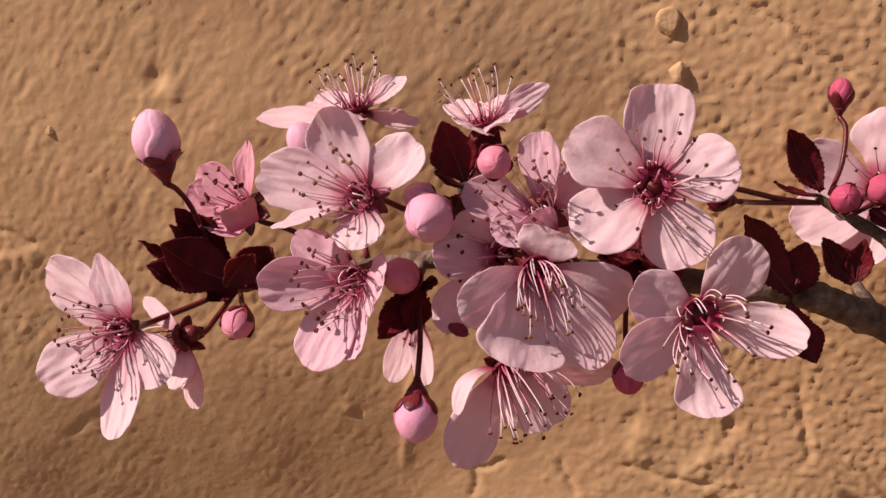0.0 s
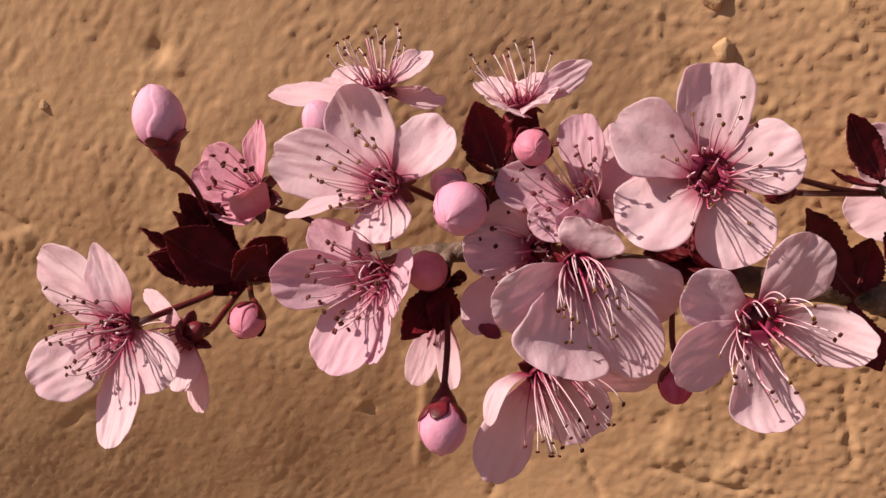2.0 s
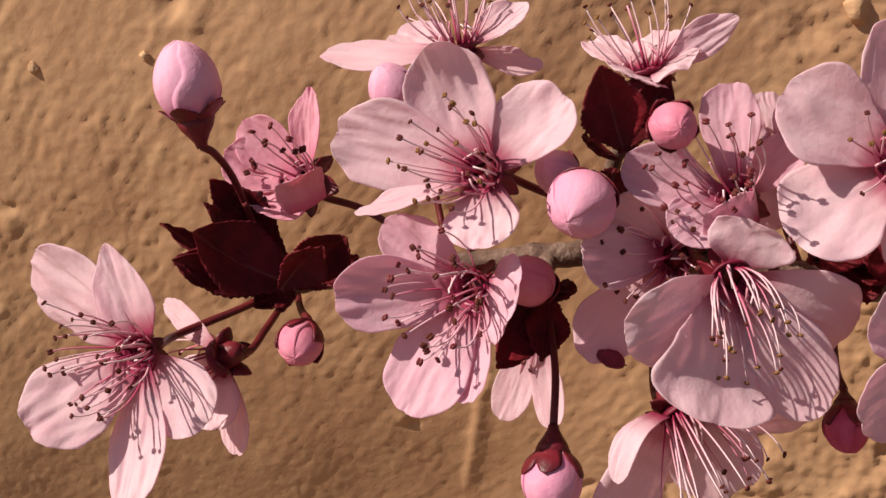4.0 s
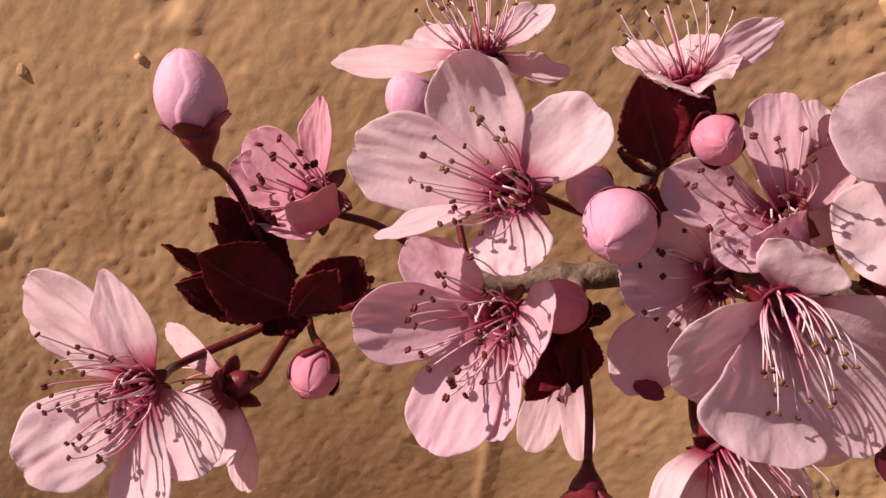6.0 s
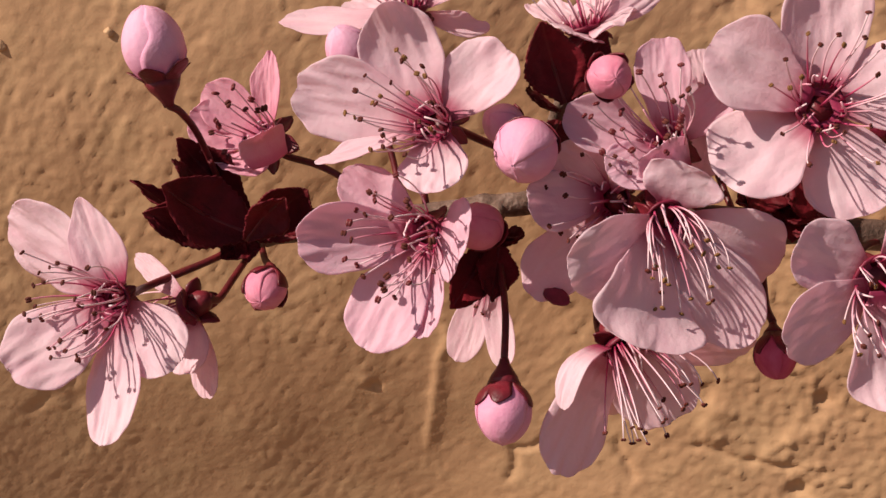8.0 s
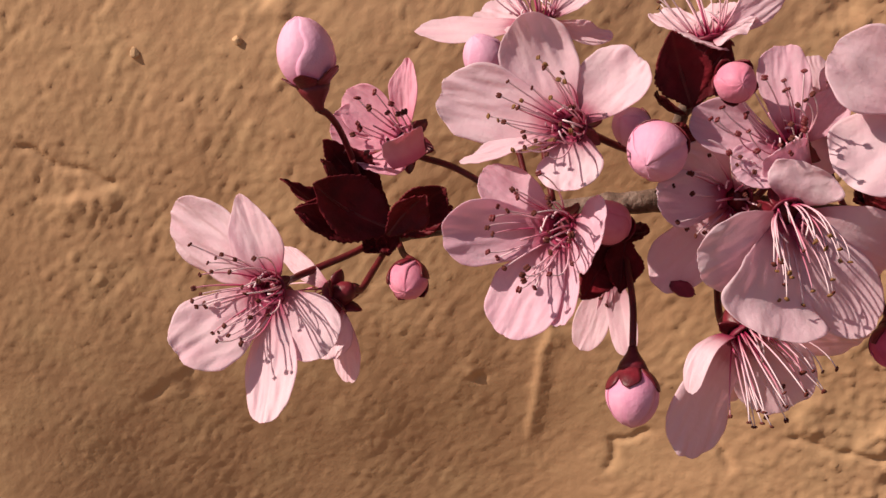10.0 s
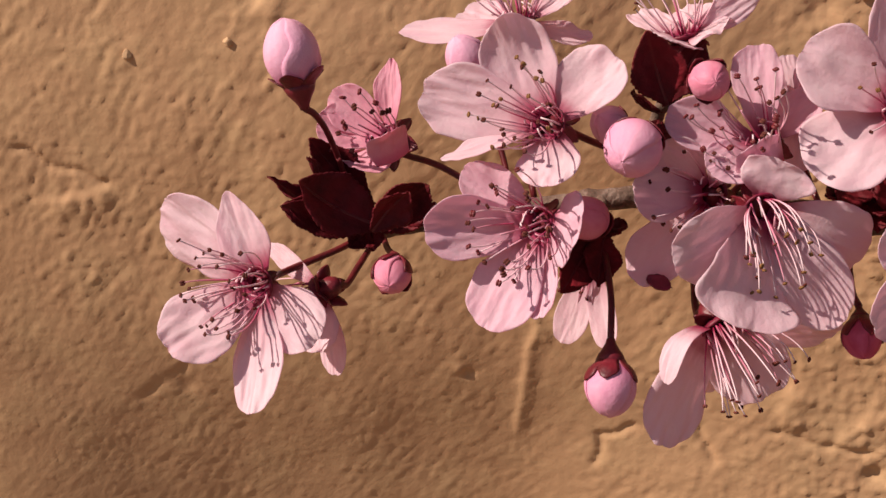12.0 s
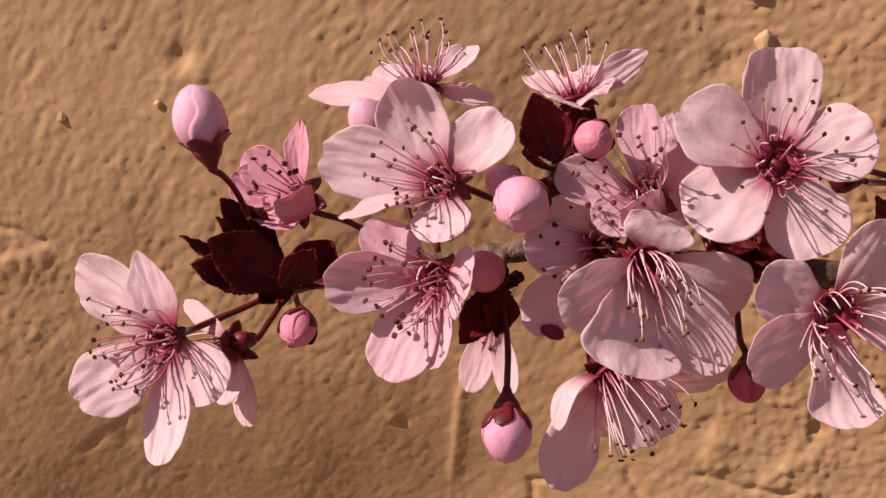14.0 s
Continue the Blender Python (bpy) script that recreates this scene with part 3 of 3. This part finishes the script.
def build_twig():
    ob = thing("branch", TWIG[7], "grey-brown woody plum branch with rough bark", "branch")
    o = Vector(TWIG[7])
    line = smooth_line([Vector(p) - o for p in TWIG], 10)
    radii = []
    for i in range(len(line)):
        u = i / 10
        k = min(int(u), len(TWIG_R) - 2)
        node = 1 + 0.18 * max(0, math.sin(u * 5.3)) ** 6
        radii.append((TWIG_R[k] + (TWIG_R[k + 1] - TWIG_R[k]) * (u - k)) * node)
    part("stem", tube("stem", line, radii, BARK, 14, 0.10), ob)
    for pts, r in (
            ([(83.28, -16.45, -18), (78.29, -5.40, -17), (73.08, 1.02, -19), (68.34, 4.27, -20), (64.48, 7.00, -21), (61.77, 8.49, -21)], (1.4, 0.8)),
            ([(-3.44, -1.68, -10), (-3.99, -4.25, -7), (-4.21, -6.36, -5)], (1.2, 0.9)),
            ([(4.08, -1.24, -11), (2.71, 3.58, -8), (2.65, 7.77, -4), (3.21, 10.22, -2)], (1.1, 0.8)),
            ([(29.64, -4.32, -10), (28.69, -2.49, -5), (28.39, -0.76, -2)], (1.2, 0.9)),
            ([(74.63, -16.37, -17), (68.79, -9.01, -16), (67.19, -5.88, -18)], (1.3, 1.0))):
        part("spur", tube("spur", smooth_line([Vector(p) - o for p in pts], 6), r, BARK, 10, 0.22, len(pts)), ob, "knobbly side spur")
    return ob


build_twig()

# ---- open blossoms ----
GOLD, BROWN, RED = ("brown", "brown", "gold"), ("brown",), ("red", "red", "brown")
blossom((-46.80, -11.97, 1), (-0.6, -0.14, 0.79), [
    ((-60.08, -2.89, -4), 9.7, {"crease": 0.3}), ((-50.90, -0.60, 0.5), 7.2, {"point": True, "n": (-0.3, 0.0, 0.95), "fold": 0.3, "broad": 0.32, "claw": 0.5, "crease": 0.26, "bend": 0.0}), ((-57.73, -19.37, 5), 10.0, {"crease": 0.28}), ((-47.12, -27.23, 7), 7.5, {"n": (-0.45, 0.1, 0.9), "crease": 0.28}), ((-39.45, -18.71, 6), 8.1, {"n": (-0.45, 0.35, 0.8), "bend": 0.0})],
    (30, 9.4, 36, (0, 0.0, 0), BROWN), [(-45.28, -11.32, -9), (-37.54, -8.06, -13), (-35.22, -6.07, -15)], "fully open pale pink plum blossom with long stamens", 1, cup_size=0.62)
blossom((-39.80, -13.70, -8), (-0.72, -0.45, -0.50), [
    ((-47.8, -7.8, -14), 2.7, {"n": (-0.5, 0.3, 0.8)}), ((-38.32, -24.87, -8), 4.4, {"n": (-0.5, 0.3, 0.8)}), ((-40.37, -21.39, -5), 5.8, {"n": (-0.5, 0.3, 0.8)}), ((-46.29, -17.92, -14), 5.0), ((-44.95, -10.83, -16), 4.0)],
    (12, 9.0, 25, (0, 0, 0), BROWN), [(-36.83, -12.83, -8), (-35.38, -10.55, -11), (-33.86, -8.02, -14)], "pale pink plum blossom turned away, showing its calyx", 2, sepal_splay=0.5)
blossom((-31.45, 6.34, -15), (-0.57, 0.27, 0.77), [
    ((-39.45, 12.86, -15.5), 6.2, {"cup": 0.25, "n": (-0.3, 0.2, 0.93), "crease": 0.1}), ((-31.00, 17.37, -13), 4.3, {"cup": 0.4, "n": (-0.5, 0.1, 0.85), "point": True}), ((-30.97, 7.07, -4), 5.9, {"cup": 0.3, "n": (-0.5, 0.5, -0.7), "base": (-30.51, 3.21, -9), "claw": 0.8, "broad": 0.45, "bend": -0.1, "crease": 0.1}), ((-41.15, 8.99, -14.5), 7.2, {"cup": 0.2, "n": (0.0, 0.4, 0.9)}), ((-35.80, 2.47, -10), 6.9, {"n": (-0.1, 0.75, 0.65)})],
    (17, 7.4, 32, (0, 0, 0), RED, {"size": 1.45, "red": 0.0}), [(-29.45, 4.48, -17), (-24.39, 2.86, -19), (-17.56, -1.27, -15)], "half-open deep pink plum blossom with dark red anthers", 3, PETAL_YOUNG, sepal_splay=0.4, cup_size=1.2)
blossom((-11.49, 7.24, 5), (-0.6, 0.15, 0.78), [
    ((-26.92, 11.34, 3), 9.3, {"n": (-0.48, 0.12, 0.87), "crease": 0.3}), ((-17.43, 20.00, 4.1), 8.7, {"n": (-0.1, -0.05, 1.0), "curl": 0.6, "crease": 0.3, "bend": 0.1}), ((-3.71, 15.63, 5), 8.9, {"n": (-0.5, 0.1, 0.85), "cup": 0.35, "broad": 0.68}), ((-12.31, -0.19, 10), 7.3, {"n": (-0.3, 0.15, 0.93), "broad": 0.5, "claw": 0.5}), ((-24.63, 2.93, 7), 4.7, {"n": (-0.2, 0.9, 0.4), "point": True})],
    (28, 7.5, 33, (-0.08, 0.10, 0), GOLD, {"red": 0.75}), [(-9.52, 7.56, -3), (-5.53, 5.96, -6), (0.52, 3.58, -8), (2.73, 0.09, -10)], "wide open pale pink plum blossom with gold-tipped stamens", 4)
blossom((-12.36, -4.60, 4), (-0.64, -0.15, 0.75), [
    ((-26.58, -5.24, 6), 7.8, {"n": (0.15, -0.1, 0.98), "cup": 0.35}), ((-21.82, 2.13, 2), 5.9, {"n": (-0.1, 0.35, 0.93)}), ((-19.25, -17.16, 6), 8.7, {"n": (-0.5, -0.1, 0.86)}), ((-13.06, -15.72, 8), 4.8, {"n": (-0.55, 0.0, 0.83), "cup": 0.35}), ((-8.41, -5.59, 10), 9.3, {"n": (-0.8, 0.2, 0.55), "bend": 0.02})],
    (28, 9.2, 35, (0, 0.02, 0), RED, {"size": 1.25}), [(-8.07, -5.07, -5), (-4.28, -5.15, -8)], "open pale pink plum blossom with red-brown anthers", 5, PETAL_ROSE)
blossom((-13.79, 21.97, -13), (-0.2, 0.97, 0.1), [
    ((-30.35, 21.33, -17), 5.8, {"n": (0, 0.7, 0.7), "point": True}), ((-5.85, 27.40, -14), 4.7, {"n": (-0.25, 0.5, 0.85), "point": True, "cup": 0.4}), ((-3.70, 20.39, -15), 5.7, {"n": (-0.1, 0.75, 0.65), "point": True}), ((-21.42, 24.32, -19), 7.4, {"n": (0.1, 0.6, 0.8)}), ((-15.88, 19.97, -6), 6.9, {"n": (0.0, 0.9, 0.4)})],
    (24, 8.0, 46, (-0.05, 0, 0), GOLD, {"red": 0.1}), [(-13.08, 18.46, -13), (-12.79, 12.70, -14), (-12.97, 5.49, -14), (-11.94, -1.52, -12)], "plum blossom seen from the side with upright stamens", 6, sepal_splay=0.5)
blossom((6.12, 18.63, -3), (-0.25, 0.96, 0.12), [
    ((15.98, 24.74, -3), 4.4, {"n": (0.15, 0.05, 0.97), "point": True}), ((10.23, 19.80, 1), 10.0, {"n": (0.1, 0.8, 0.6)}), ((3.66, 17.72, 1), 7.5, {"n": (0.1, 0.8, 0.6)}), ((1.43, 23.28, -12), 5.4), ((9.55, 24.43, -14), 6.6)],
    (15, 8.0, 44, (-0.12, 0, 0), GOLD, {"red": 0.1}), [(7.18, 15.29, -4), (5.67, 11.25, -5), (3.08, 9.05, -4)], "plum blossom seen from the side behind a maroon leaf", 7, sepal_splay=0.5)
blossom((14.63, 5.03, 3), (-0.55, 0.42, 0.72), [
    ((13.68, 17.24, 2), 6.1, {"n": (-0.3, 0.3, 0.9)}), ((2.72, 8.50, 3), 6.8, {"n": (0.1, 0.2, 0.97), "cup": 0.4}), ((21.92, 11.94, 0), 5.2, {"n": (-0.3, 0.2, 0.93)}), ((13.09, 5.31, 9), 6.8, {"n": (-0.45, 0.6, -0.65), "base": (14.63, 1.27, 5), "cup": 0.35, "bend": -0.12, "broad": 0.42, "claw": 0.85}), ((7.30, 1.49, 7), 6.1, {"n": (0.2, 0.5, 0.8)})],
    (27, 8.2, 34, (0, 0.12, 0), RED, {"size": 1.25}), [(16.49, 4.84, -6), (15.44, 0.97, -9), (12.95, -2.13, -11)], "cupped pink plum blossom with dark red anthers", 8, PETAL_ROSE)
marked = blossom((8.67, -0.93, 1), (-0.5, -0.05, 0.86), [
    ((-1.55, -1.0, 5.5), 6.8, {"n": (-0.35, 0.1, 0.93)}), ((1.6, 4.6, 3), 7.0), ((9.13, 3.47, 6), 3.4, {"n": (-0.3, 0.0, 0.95)}), ((-0.9, -11.6, 1.5), 7.4, {"n": (-0.2, 0.0, 0.98)}), ((6.63, -10.39, -6), 6.5)],
    (22, 8.0, 42, (0, 0, 0), BROWN), [(12.74, -1.66, -8), (14.72, -2.57, -11)], "pale plum blossom half hidden behind a larger one", 9)
part("spot", sheet("spot", Vector((0.8, -11.2, 2.3)) - Vector((8.67, -0.93, 1)), Vector((3.7, -12.3, 2.2)) - Vector((8.67, -0.93, 1)), 1.9, (-0.15, 0.1, 0.98), CALYX_RED, 0.1, 0.0, 0.05, 0.3, 0.5, 0, thick=0.5, seed=4), marked, "small maroon spot")
blossom((13.20, -2.80, 7), (0.2, -0.5, 0.84), [
    ((15.31, 2.85, 9.5), 9.0, {"bend": -0.05, "n": (-0.08, -0.1, 0.99), "crease": 0.09}), ((2.13, -8.99, 11), 9.5, {"bend": -0.08, "n": (0.1, -0.4, 0.9)}), ((9.40, -16.74, 11), 12.9, {"bend": -0.05, "n": (0.36, -0.3, 0.88), "curl": 0.85, "twist": -0.45, "broad": 0.68}), ((22.80, -16.34, 5), 9.1, {"bend": -0.08, "n": (0.43, -0.48, 0.77), "curl": 0.95}), ((26.97, -8.06, 4), 9.6, {"bend": -0.10, "n": (0.35, -0.35, 0.87)})],
    (22, 7.1, 30, (0.02, -0.5, -0.16), ("brown", "gold"), {"red": 0.45}), [(16.98, 0.08, -2), (19.72, -0.79, -8), (21.81, -3.28, -11)], "large pale pink plum blossom with drooping white stamens", 10)
blossom((8.97, -16.71, 4), (0.5, -0.75, 0.43), [
    ((1.9, -23.4, 9), 3.1, {"n": (-0.62, 0.42, 0.66), "bend": -0.27, "base": (8.0, -16.3, 5), "claw": 0.6, "crease": 0.1}), ((2.35, -31.81, 3), 8.8, {"n": (0.3, -0.3, 0.9)}), ((16.32, -26.27, 1), 10.4, {"n": (0.2, -0.5, 0.85)}), ((27.13, -18.48, -5), 5.6, {"n": (0.2, -0.5, 0.85)}), ((11.29, -26.24, -5), 7.2)],
    (23, 9.2, 38, (0.0, -0.22, 0), BROWN, {"red": 1.0}), [(7.35, -15.79, 0), (8.29, -10.28, -6), (10.73, -2.57, -11)], "plum blossom hanging face down with long stamens", 11, sepal_splay=0.5)
blossom((29.84, 9.09, 8), (-0.1, 0.16, 0.98), [
    ((17.51, 15.88, 8.5), 9.6, {"n": (0.3, -0.15, 0.94), "cup": 0.2, "bend": 0.0}), ((31.47, 23.81, 6.5), 10.3, {"n": (-0.02, 0.05, 1.0), "cup": 0.3}), ((41.40, 12.98, 9.5), 10.6, {"n": (-0.3, 0.2, 0.93)}), ((34.72, -2.40, 9.5), 10.7, {"n": (-0.3, 0.35, 0.9)}), ((18.79, 1.29, 9), 10.8, {"n": (-0.3, 0.35, 0.9)})],
    (24, 8.3, 42, (0.05, 0.08, 0), GOLD, {"red": 0.7, "base_r": 1.9}), [(35.54, 9.91, -4), (44.16, 9.51, -8), (54.23, 8.10, -16), (62.15, 7.56, -21)], "large fully open pale pink plum blossom in full sun", 12, heart=1.2)
blossom((36.04, -9.58, 9), (0.12, -0.28, 0.95), [
    ((26.05, -5.20, 12), 8.1, {"n": (0.3, -0.2, 0.93)}), ((43.49, 1.20, 11.5), 8.8, {"n": (0.1, -0.35, 0.93), "bend": -0.03}), ((50.50, -12.56, 9.5), 8.0, {"n": (0.1, -0.15, 0.98), "curl": 1.3, "cup": 0.1}), ((36.96, -23.59, 11), 9.0, {"n": (0.34, -0.2, 0.92), "curl": 0.8, "twist": -0.6, "bend": 0.0}), ((24.50, -16.18, 13), 8.5, {"n": (0.2, -0.25, 0.95)})],
    (22, 9.0, 40, (0.06, -0.10, 0), GOLD, {"red": 0.1, "base_r": 2.0}), [(37.69, -8.69, 0), (40.02, -6.78, -5), (44.40, -5.88, -9)], "open pale pink plum blossom with radiating stamens", 13, heart=1.3)
blossom((77.09, 11.03, -34), (-0.35, 0.3, 0.88), [
    ((78.83, 24.70, -32), 13.0), ((61.81, 15.35, -32), 11.5), ((61.70, 2.87, -33), 11.0), ((72.78, -2.87, -33), 9.0), ((91.00, 11.03, -34), 11.0)],
    (10, 8.0, 36, (0, 0, 0), BROWN), [(79.77, 9.80, -40), (78.59, 2.09, -34), (73.17, -5.48, -20)], "pale pink plum blossom behind the side spur", 14)
blossom((21.91, 9.69, -8), (0.1, 0.1, 0.95), [
    ((19.62, 1.82, -7), 7.5), ((25.40, 14.92, -8), 6.5), ((26.85, 3.60, -9), 7.0), ((17.64, 12.37, -9), 6.0), ((20.93, 17.38, -11), 5.5)],
    (8, 7.0, 30, (0, 0, 0), BROWN), [(22.61, 8.65, -14), (24.73, 1.88, -13), (26.11, -3.44, -10)], "pale plum blossom mostly hidden behind others", 15)
blossom((-4.74, -9.60, -9), (-0.1, -0.8, -0.5), [
    ((-8.10, -21.00, -11), 4.6, {"n": (-0.3, 0.1, 0.95), "crease": 0.06}), ((-2.50, -21.20, -8), 4.0, {"n": (-0.5, 0.1, 0.85), "crease": 0.06, "fold": 0.3}), ((-5.20, -19.00, -14), 4.4, {"crease": 0.06}), ((-1.71, -16.02, -14), 4.0, {"crease": 0.06}), ((-4.50, -16.29, -18), 4.0, {"crease": 0.06})],
    (8, 5.0, 20, (0, 0, 0), BROWN), [(-4.21, -7.81, -9), (-3.84, -5.59, -8)], "small white plum blossom hanging behind a bud stalk", 16)

# ---- buds ----
bud((-43.2, 16.6, -3), (-0.22, 0.95, 0.1), 9.0, 7.5, [(-40.3, 8.9, -5), (-38.6, 5.6, -9), (-35.67, -3.53, -15)], "large light pink bud about to open in a maroon calyx", 1, cup=0.06, flare=0.9)
bud((-2.05, 4.3, 8), (-0.45, -0.45, 0.77), 7.4, 7.2, [(1.36, 3.48, -3), (2.71, 0.96, -8)], "round light pink bud", 2, BUD_MID, sepals=3, cup=0.1, turn=60)
bud((-3.53, 7.65, -1), (-0.5, 0.3, 0.6), 5.5, 5.0, [(0.52, 6.53, -5), (2.71, 4.89, -8)], "small pink bud half hidden", 3)
bud((-6.30, -3.95, -1), (-0.6, 0.25, 0.72), 6.2, 5.7, [(-4.25, -4.25, -7), (-3.86, -3.25, -9)], "dusky pink bud close against the bark", 4, BUD_ROSE, sepals=3, cup=0.1)
bud((-3.9, -24.5, 4), (-0.03, -0.98, 0.2), 7.2, 6.6, [(-3.35, -13.29, 0), (-3.63, -6.82, -6)], "pink bud hanging on a long straight stalk", 5, BUD_MID, cup=0.42, flare=0.06, turn=60)
bud((-30.59, -11.09, -1), (-0.1, -0.45, 0.88), 5.4, 5.0, [(-31.40, -8.29, -10), (-32.50, -6.07, -15)], "small round pink bud ringed by maroon sepals", 6, BUD_ROSE, cup=1.15, cup_size=5.4, flare=0.25)
bud((7.35, 12.36, 6), (0.05, -0.15, 0.98), 5.4, 5.0, [(7.14, 13.51, -3), (3.93, 10.34, -4)], "round rose-pink bud beside a maroon leaf", 7, BUD_ROSE, cup=0.7, cup_size=5.2)
bud((-21.0, 16.3, -6), (-0.45, 0.7, 0.4), 7.0, 5.8, [(-20.17, 13.60, -14), (-16.66, 6.43, -15), (-14.69, -1.88, -13)], "pink bud peeping out behind a blossom", 8)
bud((27.0, -18.6, 3), (-0.1, -0.75, 0.55), 5.6, 4.8, [(27.29, -12.59, -2), (28.45, -4.28, -8)], "deep pink bud on a vertical stalk", 9, BUD_DEEP, cup=1.1, flare=0.1)
bud((67.10, 26.27, -25), (0.0, 0.95, 0.25), 5.2, 4.2, [(67.86, 20.08, -25), (66.86, 14.30, -24), (64.14, 9.00, -22)], "small deep pink bud on a long upright stalk", 10, BUD_DEEP, cup=1.2, flare=0.15)
bud((65.21, 8.14, -17), (-0.2, 0.2, 0.95), 5.6, 5.0, [(65.88, 8.02, -21), (64.48, 7.75, -21)], "rose-pink bud at the end of the side spur", 11, BUD_DEEP, cup=0.9, flare=0.25)
bud((71.88, 9.79, -19), (0.1, 0.3, 0.9), 5.8, 5.2, [(72.30, 8.06, -22), (66.81, 5.23, -21)], "rose-pink bud with broad maroon sepals", 12, BUD_DEEP, cup=0.9, flare=0.3)

bud((40.9, 7.5, -1), (-0.9, 0.1, 0.3), 4.2, 3.6, [(49.56, 7.31, -12), (61.68, 7.56, -21)], "maroon bud on a thin level stalk", 13, CALYX_RED, cup=1.3, cup_size=3.8)

# ---- leaves ----
DARK = "young maroon plum leaf with toothed edge"
leaf((-33.34, -4.72, -12), (-46.69, 1.13, -8), 4.8, (0.1, 0.8, 0.6), DARK, 1)
leaf((-32.99, -5.35, -9), (-44.08, -2.14, -4), 5.6, (0.0, 0.2, 0.97), DARK, 2)
leaf((-32.64, -5.15, -8), (-41.91, 0.42, -2), 8.6, (0.05, 0.35, 0.93), DARK, 4, bend=0.15)
leaf((-33.00, -3.60, -11), (-41.40, 3.40, -5), 4.6, (0.1, 0.75, 0.65), DARK, 3, bend=0.16, fold=0.5)
leaf((-33.53, -2.60, -13), (-41.50, 6.00, -9), 5.4, (0.0, 0.35, 0.93), DARK, 5, broad=0.6, cup=0.3)
leaf((-35.40, -5.90, -8), (-44.60, -2.60, -4), 4.6, (-0.1, 0.2, 0.97), "maroon leaf catching the sun on its edge", 27, bend=0.05)
leaf((-32.64, -5.44, -9), (-26.30, 0.10, -6), 6.6, (0.30, -0.1, 0.94), "rounded maroon leaf curling upward", 6, broad=0.68, cup=0.55)
leaf((-33.30, -5.80, -6), (-28.60, -0.90, -3.5), 5.0, (0.35, -0.25, 0.9), DARK, 32, broad=0.62, fold=0.45)
leaf((-32.44, -6.00, -13), (-25.20, -2.40, -12), 4.0, (-0.1, 0.3, 0.95), DARK, 28)
leaf((-33.87, -5.65, -10), (-36.31, -7.94, -8), 3.4, (0.0, 0.3, 0.9), "short brown-maroon bud scale", 7)
leaf((-33.61, -5.65, -10), (-33.34, -8.29, -8), 3.2, (0.0, 0.3, 0.9), "short brown-maroon bud scale", 8)
leaf((3.14, 9.83, 2), (-0.08, 18.01, 6), 6.6, (-0.1, 0.1, 1.0), "broad dark maroon leaf standing upright", 9, broad=0.52, cup=0.25)
leaf((3.87, 10.59, -1), (8.19, 17.80, 0), 5.0, (0.2, 0.1, 1.0), DARK, 10)
leaf((2.86, 9.33, -1), (-1.16, 11.24, 2), 4.0, (0.0, 0.8, 0.5), DARK, 11)
leaf((2.87, 8.11, -2), (1.31, 5.01, 3), 4.5, (-0.1, 0.1, 1.0), DARK, 12)
leaf((-3.61, -5.75, -5), (-9.36, -13.12, 0), 5.4, (0.2, 0.2, 0.95), "dark maroon leaf hanging below the branch", 13)
leaf((-3.35, -5.75, -5), (-4.71, -12.35, -1), 4.8, (0.1, 0.1, 0.95), DARK, 14)
leaf((-3.37, -5.53, -6), (-1.02, -5.01, -3), 3.0, (0.1, 0.4, 0.9), "short brown-maroon bud scale", 15)
leaf((53.34, -7.21, -5), (44.13, 4.54, 2), 6.6, (0.2, 0.1, 0.95), "maroon leaf with finely toothed edge", 16, saw=0.15)
leaf((53.62, -6.82, -6), (55.01, 0.77, -4), 6.4, (-0.3, 0.1, 0.9), "maroon leaf with finely toothed edge", 17, saw=0.15)
leaf((52.48, -8.07, -5), (55.15, -16.63, 0), 5.4, (-0.3, 0.2, 0.9), "maroon leaf with finely toothed edge hanging below the branch", 18, broad=0.65)
leaf((62.30, 9.56, -20), (56.15, 19.11, -17), 6.2, (0.1, 0.1, 1.0), "small glossy maroon leaf on the side spur", 19)
leaf((61.65, 8.91, -20), (53.87, 10.94, -18), 2.2, (0.0, 0.8, 0.5), "narrow maroon leaf seen edge on", 20)
leaf((66.92, -5.88, -18), (61.02, 1.54, -15), 4.8, (0.1, 0.1, 1.0), "small glossy maroon leaf on the side spur", 21)
leaf((67.10, -5.88, -18), (67.88, 1.46, -16), 4.2, (-0.2, 0.1, 1.0), DARK, 22)
leaf((28.22, -1.18, -2), (22.81, -1.16, 2), 5.0, (0.0, 0.5, 0.85), DARK, 23)
leaf((28.39, -1.18, -2), (33.55, -2.81, 2), 5.0, (0.0, 0.5, 0.85), DARK, 24)
leaf((28.38, -1.44, -3), (26.09, -6.15, 1), 4.5, (0.1, 0.2, 0.9), DARK, 25)
leaf((70.19, 6.59, -20), (73.71, 3.75, -17), 4.5, (0.1, 0.3, 0.9), DARK, 26)
leaf((29.4, 3.2, -1), (24.6, -2.4, 1.5), 6.0, (0.0, 0.3, 0.95), DARK, 29)
leaf((29.6, 3.0, -1), (34.6, -4.2, 1.5), 6.4, (0.1, 0.2, 0.95), DARK, 30)
leaf((29.2, 2.6, -2), (29.6, -5.6, 0.5), 6.0, (0.0, 0.2, 0.95), DARK, 31)
